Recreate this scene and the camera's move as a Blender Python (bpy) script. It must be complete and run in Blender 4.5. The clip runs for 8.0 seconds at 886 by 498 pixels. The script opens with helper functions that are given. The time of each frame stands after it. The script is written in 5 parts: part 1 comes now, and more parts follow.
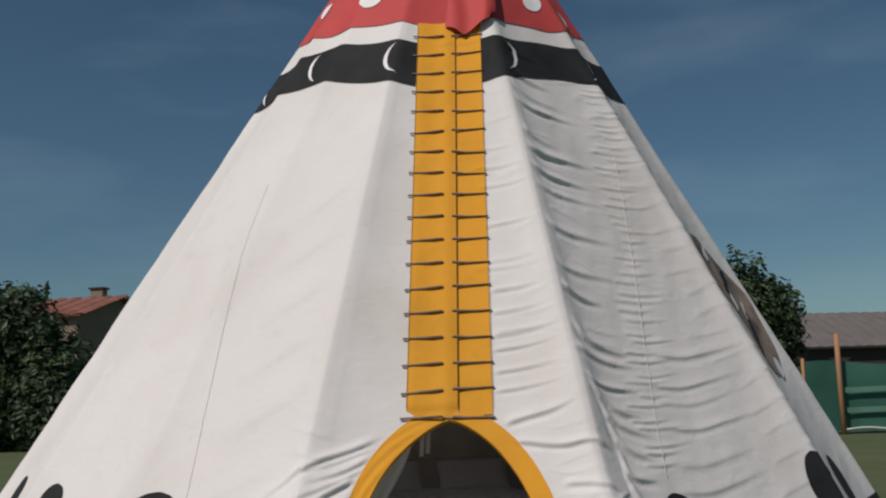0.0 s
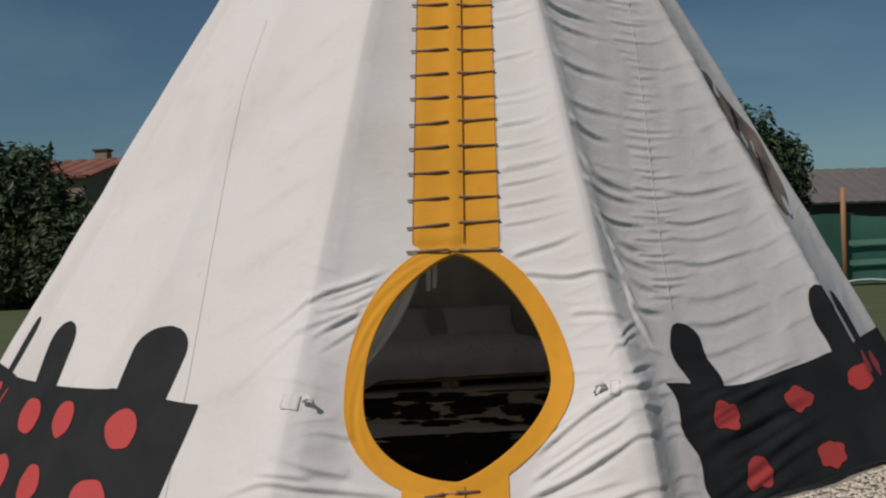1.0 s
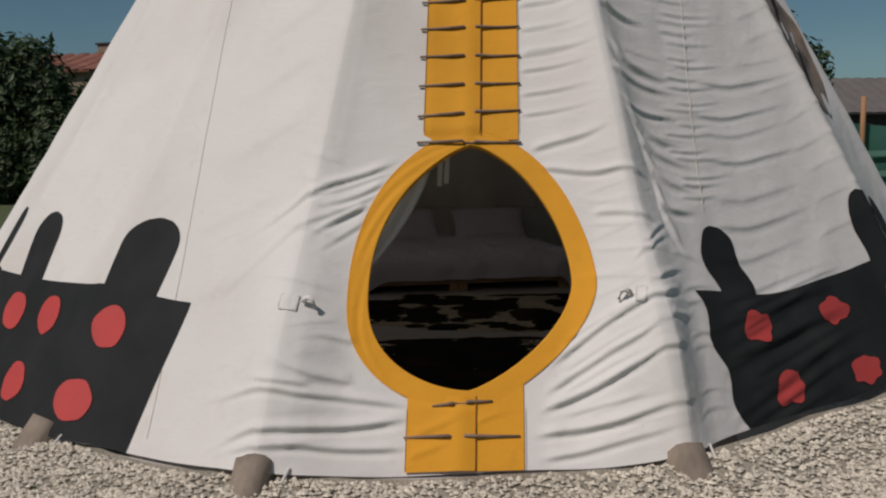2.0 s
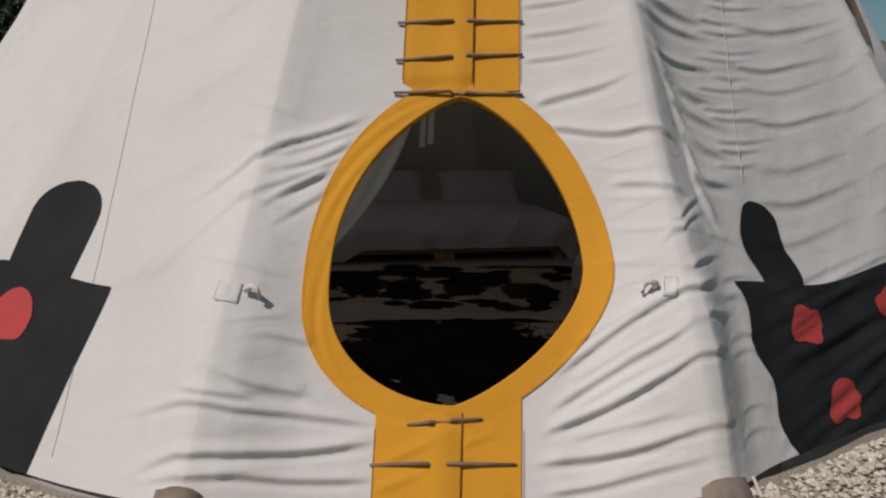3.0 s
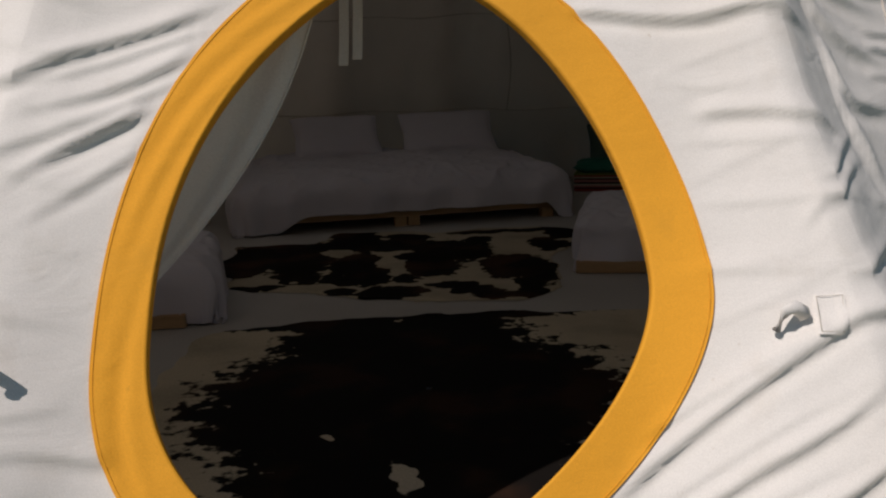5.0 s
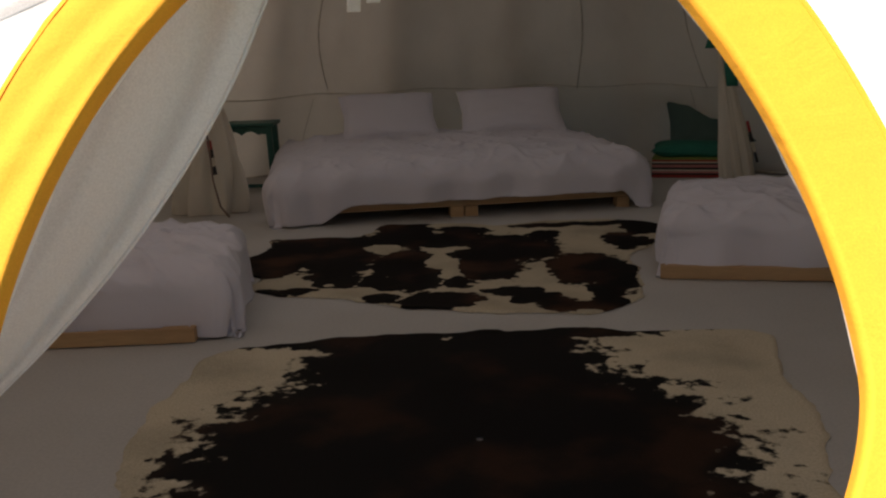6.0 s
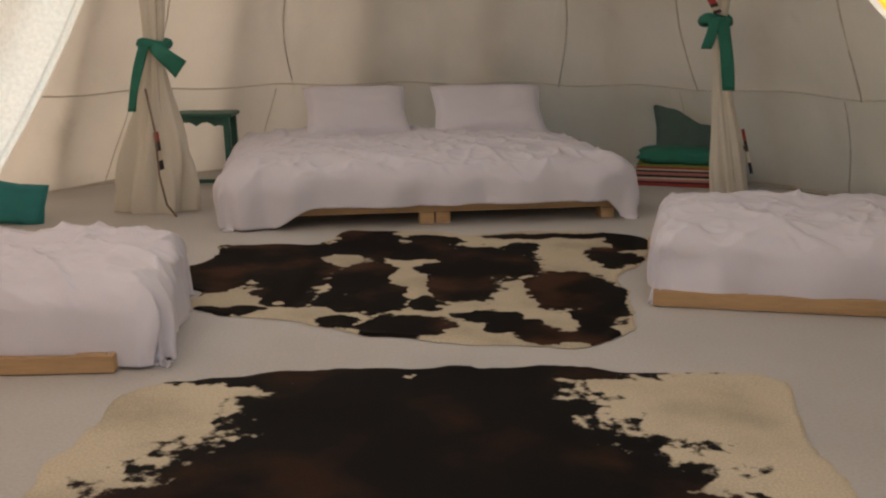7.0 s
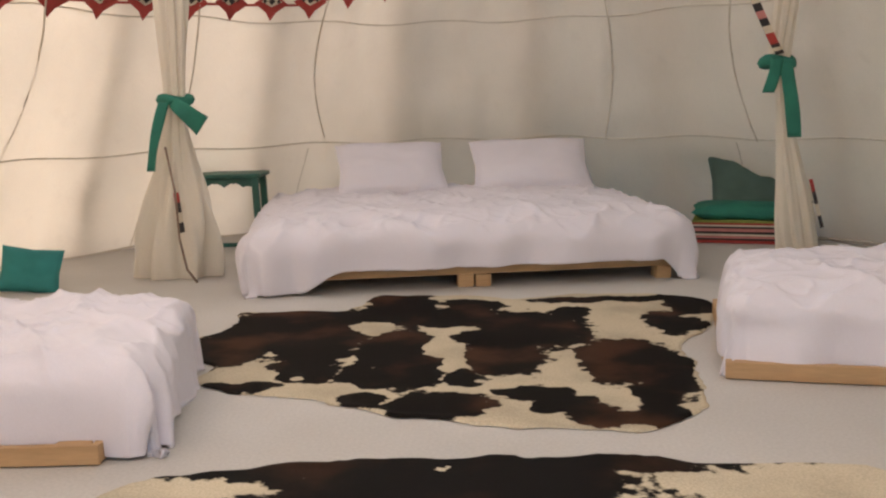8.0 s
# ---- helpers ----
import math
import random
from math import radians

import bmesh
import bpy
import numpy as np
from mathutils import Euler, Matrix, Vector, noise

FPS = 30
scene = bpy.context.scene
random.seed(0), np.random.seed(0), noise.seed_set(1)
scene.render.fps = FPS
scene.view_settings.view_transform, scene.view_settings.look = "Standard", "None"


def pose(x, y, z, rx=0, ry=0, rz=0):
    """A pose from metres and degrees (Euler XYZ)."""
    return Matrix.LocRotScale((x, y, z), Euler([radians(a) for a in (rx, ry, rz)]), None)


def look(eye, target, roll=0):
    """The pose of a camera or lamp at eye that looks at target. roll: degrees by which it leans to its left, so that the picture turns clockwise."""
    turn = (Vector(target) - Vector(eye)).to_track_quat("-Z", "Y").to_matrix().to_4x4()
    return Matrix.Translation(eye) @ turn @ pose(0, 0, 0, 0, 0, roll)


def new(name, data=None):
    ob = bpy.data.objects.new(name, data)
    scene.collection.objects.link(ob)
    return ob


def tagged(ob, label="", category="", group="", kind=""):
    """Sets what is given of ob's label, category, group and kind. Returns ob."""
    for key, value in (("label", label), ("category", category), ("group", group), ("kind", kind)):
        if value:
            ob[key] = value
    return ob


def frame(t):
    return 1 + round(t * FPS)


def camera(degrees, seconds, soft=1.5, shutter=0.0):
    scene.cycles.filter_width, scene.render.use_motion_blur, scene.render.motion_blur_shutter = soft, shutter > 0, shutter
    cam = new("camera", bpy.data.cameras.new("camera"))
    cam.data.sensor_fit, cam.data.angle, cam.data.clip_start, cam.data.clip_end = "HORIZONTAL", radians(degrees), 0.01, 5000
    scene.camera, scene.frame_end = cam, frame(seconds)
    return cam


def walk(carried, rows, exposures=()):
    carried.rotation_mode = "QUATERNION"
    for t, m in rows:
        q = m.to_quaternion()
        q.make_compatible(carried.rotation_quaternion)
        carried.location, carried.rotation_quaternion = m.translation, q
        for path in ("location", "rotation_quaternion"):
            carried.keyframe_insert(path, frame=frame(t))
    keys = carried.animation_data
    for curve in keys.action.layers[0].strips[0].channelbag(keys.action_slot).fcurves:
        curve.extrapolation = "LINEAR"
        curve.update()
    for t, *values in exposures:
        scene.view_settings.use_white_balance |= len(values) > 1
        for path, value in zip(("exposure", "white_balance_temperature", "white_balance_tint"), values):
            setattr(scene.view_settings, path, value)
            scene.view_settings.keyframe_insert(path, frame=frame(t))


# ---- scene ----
cam = camera(51.0, 8.0, soft=2.2)
PATH = [
    (0, (0.108, -4.092, 1.471), (0.073, -2.117, 1.782), -1.7),
    (0.5, (0.105, -4.112, 1.411), (0.053, -2.121, 1.588), -2.7),
    (1, (0.101, -4.02, 1.332), (0.044, -2.021, 1.347), -2.1),
    (1.5, (0.065, -3.909, 1.283), (-0.007, -1.913, 1.183), -1.4),
    (3, (0.055, -2.829, 1.263), (0.004, -0.849, 0.984), 0.0),
    (3.5, (0.053, -2.428, 1.214), (0.062, -0.437, 1.027), -0.9),
    (4, (0.102, -2.005, 1.18), (-0.013, -0.03, 0.89), -0.8),
    (4.5, (0.091, -1.635, 1.165), (0.057, 0.353, 0.952), -1.3),
    (4.7, (0.088, -1.466, 1.157), (0.096, 0.508, 0.835), -2.0),
    (5.8, (0.094, -0.605, 1.086), (0.031, 1.346, 0.651), -2.2),
    (6, (0.112, -0.476, 1.081), (-0.021, 1.472, 0.651), -2.2),
    (6.2, (0.115, -0.354, 1.085), (-0.054, 1.587, 0.631), -2.5),
    (6.5, (0.094, -0.193, 1.072), (0.022, 1.757, 0.631), -1.6),
    (7, (0.094, 0.031, 1.066), (0.025, 1.98, 0.621), -0.2),
    (7.5, (0.105, 0.243, 1.102), (-0.075, 2.197, 0.714), -1.1),
    (8, (0.098, 0.462, 0.98), (-0.065, 2.431, 0.67), -1.4),
]
EXPOSURES = [
    (0.0, -0.18, 6450, 14), (1.5, -0.38, 6550, 14), (4.6, -0.43, 6650, 14), (5.2, 0.15, 6700, 15), (5.8, 1.02, 6800, 17), (6.0, 1.50, 6900, 18),
    (6.5, 2.74, 7100, 18), (7.0, 3.20, 7150, 18), (7.5, 3.55, 7000, 18), (8.0, 3.92, 6850, 18),
]
walk(cam, [(t, look(eye, goal, roll)) for t, eye, goal, roll in PATH], EXPOSURES)

# ---- world ----
SUN_FROM = Vector((-0.54, -0.56, 0.95)).normalized()
world = bpy.data.worlds.new("sky")
scene.world = world
world.use_nodes = True
wn = world.node_tree
sky = wn.nodes.new("ShaderNodeTexSky")
sky.sky_type, sky.sun_disc = "NISHITA", False
sky.sun_elevation = math.asin(SUN_FROM.z)
sky.sun_rotation = math.atan2(SUN_FROM.x, SUN_FROM.y)
sky.altitude, sky.air_density, sky.dust_density, sky.ozone_density = 200, 1.0, 0.6, 0.35
sky_place = wn.nodes.new("ShaderNodeTexCoord")
stretch = wn.nodes.new("ShaderNodeMapping")
stretch.inputs["Scale"].default_value, stretch.inputs["Rotation"].default_value = (2.0, 2.0, 7.0), (0.0, 0.35, 0.0)
wisps = wn.nodes.new("ShaderNodeTexNoise")
wisps.inputs["Scale"].default_value, wisps.inputs["Detail"].default_value = 1.6, 7.0
veil_amount = wn.nodes.new("ShaderNodeMapRange")
for key, value in (("From Min", 0.50), ("From Max", 0.80), ("To Max", 0.20)):
    veil_amount.inputs[key].default_value = value
hazed = wn.nodes.new("ShaderNodeMix")
hazed.data_type = "RGBA"
hazed.inputs["B"].default_value = (9.0, 9.6, 10.2, 1)
wn.links.new(sky_place.outputs["Generated"], stretch.inputs["Vector"])
wn.links.new(stretch.outputs["Vector"], wisps.inputs["Vector"])
wn.links.new(wisps.outputs["Fac"], veil_amount.inputs["Value"])
wn.links.new(veil_amount.outputs["Result"], hazed.inputs["Factor"])
wn.links.new(sky.outputs["Color"], hazed.inputs["A"])
tint = wn.nodes.new("ShaderNodeMix")
tint.data_type, tint.blend_type = "RGBA", "MULTIPLY"
tint.inputs["Factor"].default_value, tint.inputs["B"].default_value = 1.0, (0.74, 1.0, 1.04, 1)
wn.links.new(hazed.outputs["Result"], tint.inputs["A"])
wn.links.new(tint.outputs["Result"], wn.nodes["Background"].inputs["Color"])
wn.nodes["Background"].inputs["Strength"].default_value = 0.0455
sun = new("sun", bpy.data.lights.new("sun", "SUN"))
sun.data.energy, sun.data.angle, sun.data.color = 3.62, radians(0.6), (1.0, 0.92, 0.85)
sun.matrix_world = look(SUN_FROM * 40, (0, 0, 0))


# ---- materials ----
def material(name, color, rough=0.8, color2=None, scale=3.0, amount=0.5, grain=60.0, bump=0.15, distance=0.004,
             metal=0.0, translucent=0.0, island=0.0, object_random=0.0, sheen=0.0, stretch=(1, 1, 1), detail=6.0):
    """A surface with stains (large scale), grain (small scale) and relief."""
    m = bpy.data.materials.new(name)
    m.use_nodes = True
    nt = m.node_tree
    n, link = nt.nodes, nt.links.new
    bsdf = n["Principled BSDF"]
    bsdf.inputs["Roughness"].default_value, bsdf.inputs["Metallic"].default_value = rough, metal
    if sheen:
        bsdf.inputs["Sheen Weight"].default_value = sheen
    co = n.new("ShaderNodeTexCoord")
    mp = n.new("ShaderNodeMapping")
    mp.inputs["Scale"].default_value = stretch
    link(co.outputs["Object"], mp.inputs["Vector"])
    big = n.new("ShaderNodeTexNoise")
    big.inputs["Scale"].default_value, big.inputs["Detail"].default_value = scale, detail
    link(mp.outputs["Vector"], big.inputs["Vector"])
    small = n.new("ShaderNodeTexNoise")
    small.inputs["Scale"].default_value, small.inputs["Detail"].default_value = grain, 4.0
    link(mp.outputs["Vector"], small.inputs["Vector"])
    ramp = n.new("ShaderNodeMapRange")
    ramp.inputs["From Min"].default_value, ramp.inputs["From Max"].default_value = 0.35, 0.7
    ramp.inputs["To Max"].default_value = amount
    link(big.outputs["Fac"], ramp.inputs["Value"])
    mix = n.new("ShaderNodeMix")
    mix.data_type = "RGBA"
    mix.inputs["A"].default_value = (*color, 1)
    mix.inputs["B"].default_value = (*(color2 or [c * 0.75 for c in color]), 1)
    link(ramp.outputs["Result"], mix.inputs["Factor"])
    hsv = n.new("ShaderNodeHueSaturation")
    link(mix.outputs["Result"], hsv.inputs["Color"])
    val = n.new("ShaderNodeMapRange")
    val.inputs["From Min"].default_value, val.inputs["From Max"].default_value = 0.3, 0.7
    val.inputs["To Min"].default_value, val.inputs["To Max"].default_value = 0.92, 1.06
    link(small.outputs["Fac"], val.inputs["Value"])
    out = val.outputs["Result"]
    for spread, node, socket in ((island, "ShaderNodeNewGeometry", "Random Per Island"), (object_random, "ShaderNodeObjectInfo", "Random")):
        if spread:
            src = n.new(node)
            r = n.new("ShaderNodeMapRange")
            r.inputs["To Min"].default_value, r.inputs["To Max"].default_value = 1 - spread, 1 + spread
            link(src.outputs[socket], r.inputs["Value"])
            mul = n.new("ShaderNodeMath")
            mul.operation = "MULTIPLY"
            link(out, mul.inputs[0])
            link(r.outputs["Result"], mul.inputs[1])
            out = mul.outputs["Value"]
    link(out, hsv.inputs["Value"])
    link(hsv.outputs["Color"], bsdf.inputs["Base Color"])
    b = n.new("ShaderNodeBump")
    b.inputs["Strength"].default_value, b.inputs["Distance"].default_value = bump, distance
    link(small.outputs["Fac"], b.inputs["Height"])
    link(b.outputs["Normal"], bsdf.inputs["Normal"])
    if translucent:
        tr = n.new("ShaderNodeBsdfTranslucent")
        link(hsv.outputs["Color"], tr.inputs["Color"])
        link(b.outputs["Normal"], tr.inputs["Normal"])
        ms = n.new("ShaderNodeMixShader")
        ms.inputs["Fac"].default_value = translucent
        link(bsdf.outputs["BSDF"], ms.inputs[1])
        link(tr.outputs["BSDF"], ms.inputs[2])
        link(ms.outputs["Shader"], n["Material Output"].inputs["Surface"])
    return m


def weather(m, stain, amount, fleck):
    """Dirt runs, small flecks and fine wrinkles on a cloth."""
    n, link = m.node_tree.nodes, m.node_tree.links.new
    bsdf = n["Principled BSDF"]
    source = bsdf.inputs["Base Color"].links[0].from_socket
    co = n.new("ShaderNodeTexCoord")
    for scale, size, lo, hi, k in ((1.0, (1.6, 1.6, 0.55), 0.52, 0.74, amount), (1.0, (9, 9, 7), 0.60, 0.72, amount * 0.6), (1.0, (38, 38, 30), 0.70, 0.76, fleck)):
        mp = n.new("ShaderNodeMapping")
        mp.inputs["Scale"].default_value = size
        link(co.outputs["Object"], mp.inputs["Vector"])
        t = n.new("ShaderNodeTexNoise")
        t.inputs["Scale"].default_value, t.inputs["Detail"].default_value = scale, 5.0
        link(mp.outputs["Vector"], t.inputs["Vector"])
        r = n.new("ShaderNodeMapRange")
        for key, v in (("From Min", lo), ("From Max", hi), ("To Max", k)):
            r.inputs[key].default_value = v
        link(t.outputs["Fac"], r.inputs["Value"])
        mx = n.new("ShaderNodeMix")
        mx.data_type = "RGBA"
        mx.inputs["B"].default_value = (*stain, 1)
        link(r.outputs["Result"], mx.inputs["Factor"])
        link(source, mx.inputs["A"])
        source = mx.outputs["Result"]
    link(source, bsdf.inputs["Base Color"])
    mp = n.new("ShaderNodeMapping")
    mp.inputs["Scale"].default_value = (7, 7, 13)
    link(co.outputs["Object"], mp.inputs["Vector"])
    t = n.new("ShaderNodeTexNoise")
    t.inputs["Scale"].default_value, t.inputs["Detail"].default_value, t.inputs["Distortion"].default_value = 1.0, 5.0, 0.8
    link(mp.outputs["Vector"], t.inputs["Vector"])
    wrinkle = n.new("ShaderNodeBump")
    wrinkle.inputs["Strength"].default_value, wrinkle.inputs["Distance"].default_value = 0.35, 0.012
    link(t.outputs["Fac"], wrinkle.inputs["Height"])
    for node in n:
        if node.type == "BUMP" and node != wrinkle:
            link(wrinkle.outputs["Normal"], node.inputs["Normal"])
    return m


CANVAS = material("canvas", (0.80, 0.78, 0.75), 0.85, (0.70, 0.665, 0.615), 1.1, 0.55, 420, 0.25, 0.0015, translucent=0.142)
weather(CANVAS, (0.52, 0.45, 0.36), 0.22, 0.45)
CANVAS_THREAD = material("canvas_thread", (0.60, 0.55, 0.49), 0.9, None, 30, 0.6, 300)
LINER = material("liner_cotton", (0.88, 0.80, 0.69), 0.9, (0.77, 0.70, 0.60), 1.6, 0.6, 300, 0.25, 0.002, translucent=0.36)
SEAM = material("liner_seam", (0.67, 0.59, 0.48), 0.9, None, 20, 0.6, 300, translucent=0.1)
weather(LINER, (0.55, 0.46, 0.35), 0.22, 0.3)
VEIL = material("thin_white_cotton", (0.90, 0.88, 0.85), 0.9, (0.85, 0.82, 0.78), 3, 0.5, 300, 0.06, 0.001, translucent=0.32)
DRAPE = material("cream_cotton", (0.83, 0.77, 0.67), 0.9, (0.76, 0.69, 0.58), 3, 0.5, 300, 0.2, 0.002, translucent=0.25)
YELLOW = material("yellow_canvas", (0.80, 0.368, 0.032), 0.8, (0.70, 0.32, 0.026), 3.0, 0.6, 400, 0.25, 0.0015, translucent=0.10)
weather(YELLOW, (0.50, 0.25, 0.03), 0.35, 0.3)
YELLOW.node_tree.nodes["Principled BSDF"].inputs["Specular IOR Level"].default_value = 0.2
BLACK = material("black_canvas_paint", (0.013, 0.0145, 0.015), 0.8, (0.026, 0.027, 0.027), 4.0, 0.7, 350, 0.3, 0.0015)
BLACK.node_tree.nodes["Principled BSDF"].inputs["Specular IOR Level"].default_value = 0.25
RED = material("red_canvas_paint", (0.52, 0.055, 0.05), 0.75, (0.43, 0.05, 0.045), 5.0, 0.6, 350, 0.3, 0.0015, translucent=0.05)
WHITE_PAINT = material("white_canvas_paint", (0.78, 0.77, 0.75), 0.8, None, 6, 0.3, 300)
STITCH = material("brown_stitching", (0.33, 0.155, 0.03), 0.9, None, 30, 0.6, 300)
PIN = material("lacing_wood", (0.24, 0.165, 0.12), 0.7, (0.12, 0.075, 0.05), 12, 0.8, 120, 0.4, 0.002)
LOG = material("weathered_pole", (0.34, 0.28, 0.22), 0.85, (0.15, 0.115, 0.09), 4, 0.9, 40, 0.6, 0.006, stretch=(1, 1, 0.15))
MURAL = material("brown_mural_paint", (0.34, 0.25, 0.19), 0.8, (0.045, 0.04, 0.04), 5.0, 1.0, 60)
FLOOR = material("white_painted_floor", (0.50, 0.475, 0.445), 0.65, (0.41, 0.385, 0.35), 1.3, 0.7, 90, 0.12, 0.002)
LINEN = material("white_linen", (0.66, 0.625, 0.675), 0.85, (0.61, 0.575, 0.625), 4, 0.5, 500, 0.2, 0.001, sheen=0.2)
PINE = material("pallet_pine", (0.48, 0.30, 0.15), 0.65, (0.33, 0.19, 0.09), 5, 0.8, 60, 0.3, 0.003, stretch=(0.25, 2, 2))
GREEN = material("green_painted_wood", (0.015, 0.10, 0.075), 0.5, (0.012, 0.07, 0.055), 8, 0.7, 80, 0.2, 0.002)
RIBBON = material("green_cotton", (0.012, 0.16, 0.11), 0.85, (0.01, 0.11, 0.08), 10, 0.6, 400, 0.3, 0.001)
DEEP_GREEN = material("dark_green_cotton", (0.06, 0.105, 0.088), 0.9, (0.04, 0.075, 0.065), 8, 0.6, 400, 0.3, 0.001)
TEAL = material("teal_cotton", (0.02, 0.21, 0.20), 0.85, (0.015, 0.16, 0.16), 8, 0.6, 400, 0.3, 0.001)
RUST = material("red_woven", (0.40, 0.05, 0.04), 0.9, None, 20, 0.6, 300)
INK = material("black_woven", (0.03, 0.027, 0.027), 0.9, None, 20, 0.6, 300)
CREAM = material("cream_woven", (0.66, 0.58, 0.45), 0.9, None, 20, 0.6, 300)
PINK = material("pink_woven", (0.55, 0.22, 0.20), 0.9, None, 20, 0.6, 300)
LIME = material("olive_woven", (0.22, 0.26, 0.06), 0.9, None, 20, 0.6, 300)
GRASS = material("lawn", (0.055, 0.085, 0.025), 0.9, (0.10, 0.10, 0.045), 0.8, 0.8, 30, 0.6, 0.02)
BLADE = material("grass_blade", (0.07, 0.12, 0.03), 0.7, (0.14, 0.14, 0.06), 2, 0.8, 40, 0.1, 0.001, island=0.35, translucent=0.2)
SOIL = material("gravel_bed", (0.36, 0.325, 0.26), 0.95, (0.24, 0.21, 0.165), 6, 0.8, 70, 0.9, 0.02)
PEBBLE = material("pale_pebble", (0.60, 0.55, 0.455), 0.8, (0.46, 0.41, 0.33), 8, 0.7, 90, 0.3, 0.003, island=0.28)
LEAF = material("dark_leaf", (0.035, 0.065, 0.022), 0.6, (0.055, 0.085, 0.03), 1.5, 0.8, 20, 0.1, 0.002, island=0.45, translucent=0.25)
BARK = material("bark", (0.11, 0.085, 0.06), 0.9, None, 4, 0.7, 40, 0.8, 0.02)
ROOF_TILE = material("terracotta_tile", (0.22, 0.085, 0.055), 0.85, (0.15, 0.065, 0.045), 2, 0.7, 30, 0.3, 0.01, island=0.2)
ROOF_GREY = material("grey_fibre_roof", (0.15, 0.135, 0.125), 0.9, (0.11, 0.10, 0.095), 1, 0.7, 20, 0.3, 0.01)
RENDERED = material("ochre_render", (0.26, 0.20, 0.145), 0.9, (0.20, 0.155, 0.115), 1, 0.6, 30, 0.3, 0.01)
# near-black for barn walls, windows and chimney cap: their shade is in the colour
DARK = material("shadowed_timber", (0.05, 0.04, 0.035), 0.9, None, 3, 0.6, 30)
NET = material("green_shade_net", (0.035, 0.125, 0.09), 0.7, (0.045, 0.16, 0.115), 0.9, 0.7, 60, 0.4, 0.01, translucent=0.2)
POST = material("larch_post", (0.36, 0.19, 0.09), 0.8, (0.25, 0.13, 0.06), 5, 0.7, 40, 0.4, 0.004, stretch=(2, 2, 0.3))


def hide_material(name, cream, brown, black):
    """Cowhide: the mark attribute says where the dark hair grows; noise frays its edge."""
    m = bpy.data.materials.new(name)
    m.use_nodes = True
    n, link = m.node_tree.nodes, m.node_tree.links.new
    bsdf = n["Principled BSDF"]
    bsdf.inputs["Roughness"].default_value = 0.75
    bsdf.inputs["Specular IOR Level"].default_value = 0.06
    co = n.new("ShaderNodeTexCoord")
    at = n.new("ShaderNodeAttribute")
    at.attribute_name = "mark"

    def noise_node(scale, detail):
        t = n.new("ShaderNodeTexNoise")
        t.inputs["Scale"].default_value, t.inputs["Detail"].default_value = scale, detail
        link(co.outputs["Object"], t.inputs["Vector"])
        return t

    def ranged(socket, a, b, lo=0.0, hi=1.0):
        r = n.new("ShaderNodeMapRange")
        r.interpolation_type = "SMOOTHSTEP"
        for key, v in (("From Min", a), ("From Max", b), ("To Min", lo), ("To Max", hi)):
            r.inputs[key].default_value = v
        link(socket, r.inputs["Value"])
        return r.outputs["Result"]

    edge = noise_node(26, 6)
    add = n.new("ShaderNodeMath")
    add.operation = "MULTIPLY_ADD"
    add.inputs[1].default_value = 0.5
    link(edge.outputs["Fac"], add.inputs[0])
    link(at.outputs["Fac"], add.inputs[2])
    dark = ranged(add.outputs["Value"], 0.70, 0.79)
    hair = noise_node(140, 3)
    tone = noise_node(2.6, 4)
    mixes = []
    for a, b, fac in ((black, brown, ranged(tone.outputs["Fac"], 0.48, 0.68)),
                      (cream, [c * 0.72 for c in cream], ranged(tone.outputs["Fac"], 0.4, 0.75))):
        mx = n.new("ShaderNodeMix")
        mx.data_type = "RGBA"
        mx.inputs["A"].default_value, mx.inputs["B"].default_value = (*a, 1), (*b, 1)
        link(fac, mx.inputs["Factor"])
        mixes.append(mx.outputs["Result"])
    mx = n.new("ShaderNodeMix")
    mx.data_type = "RGBA"
    link(dark, mx.inputs["Factor"])
    link(mixes[1], mx.inputs["A"])
    link(mixes[0], mx.inputs["B"])
    hv = n.new("ShaderNodeHueSaturation")
    link(ranged(hair.outputs["Fac"], 0.25, 0.75, 0.87, 1.13), hv.inputs["Value"])
    link(mx.outputs["Result"], hv.inputs["Color"])
    link(hv.outputs["Color"], bsdf.inputs["Base Color"])
    bp = n.new("ShaderNodeBump")
    bp.inputs["Strength"].default_value, bp.inputs["Distance"].default_value = 0.25, 0.003
    link(hair.outputs["Fac"], bp.inputs["Height"])
    link(bp.outputs["Normal"], bsdf.inputs["Normal"])
    return m


HIDE = hide_material("cowhide", (0.50, 0.425, 0.31), (0.050, 0.022, 0.012), (0.007, 0.005, 0.004))
HIDE_DARK = hide_material("dark_cowhide", (0.56, 0.48, 0.35), (0.032, 0.016, 0.010), (0.0085, 0.0072, 0.0065))


# ---- building helpers ----
def mesh_object(name, verts, faces, mat, parent=None, smooth=True, label=""):
    me = bpy.data.meshes.new(name)
    me.from_pydata([tuple(v) for v in verts], [], faces)
    me.update()
    if smooth:
        me.polygons.foreach_set("use_smooth", [True] * len(me.polygons))
    me.materials.append(mat)
    ob = new(name, me)
    if parent:
        ob.parent = parent
    if label:
        ob["label"] = label
    return ob


def part(name, bm, mat, parent=None, label="", smooth=False):
    me = bpy.data.meshes.new(name)
    bm.to_mesh(me)
    bm.free()
    if smooth:
        me.polygons.foreach_set("use_smooth", [True] * len(me.polygons))
    me.materials.append(mat)
    ob = new(name, me)
    if parent:
        ob.parent = parent
    if label:
        ob["label"] = label
    return ob


def thing(name, m=None, label="", category="", group="", kind=""):
    ob = new(name)
    ob.empty_display_size = 0.1
    if m is not None:
        ob.matrix_basis = m
    return tagged(ob, label, category, group, kind)


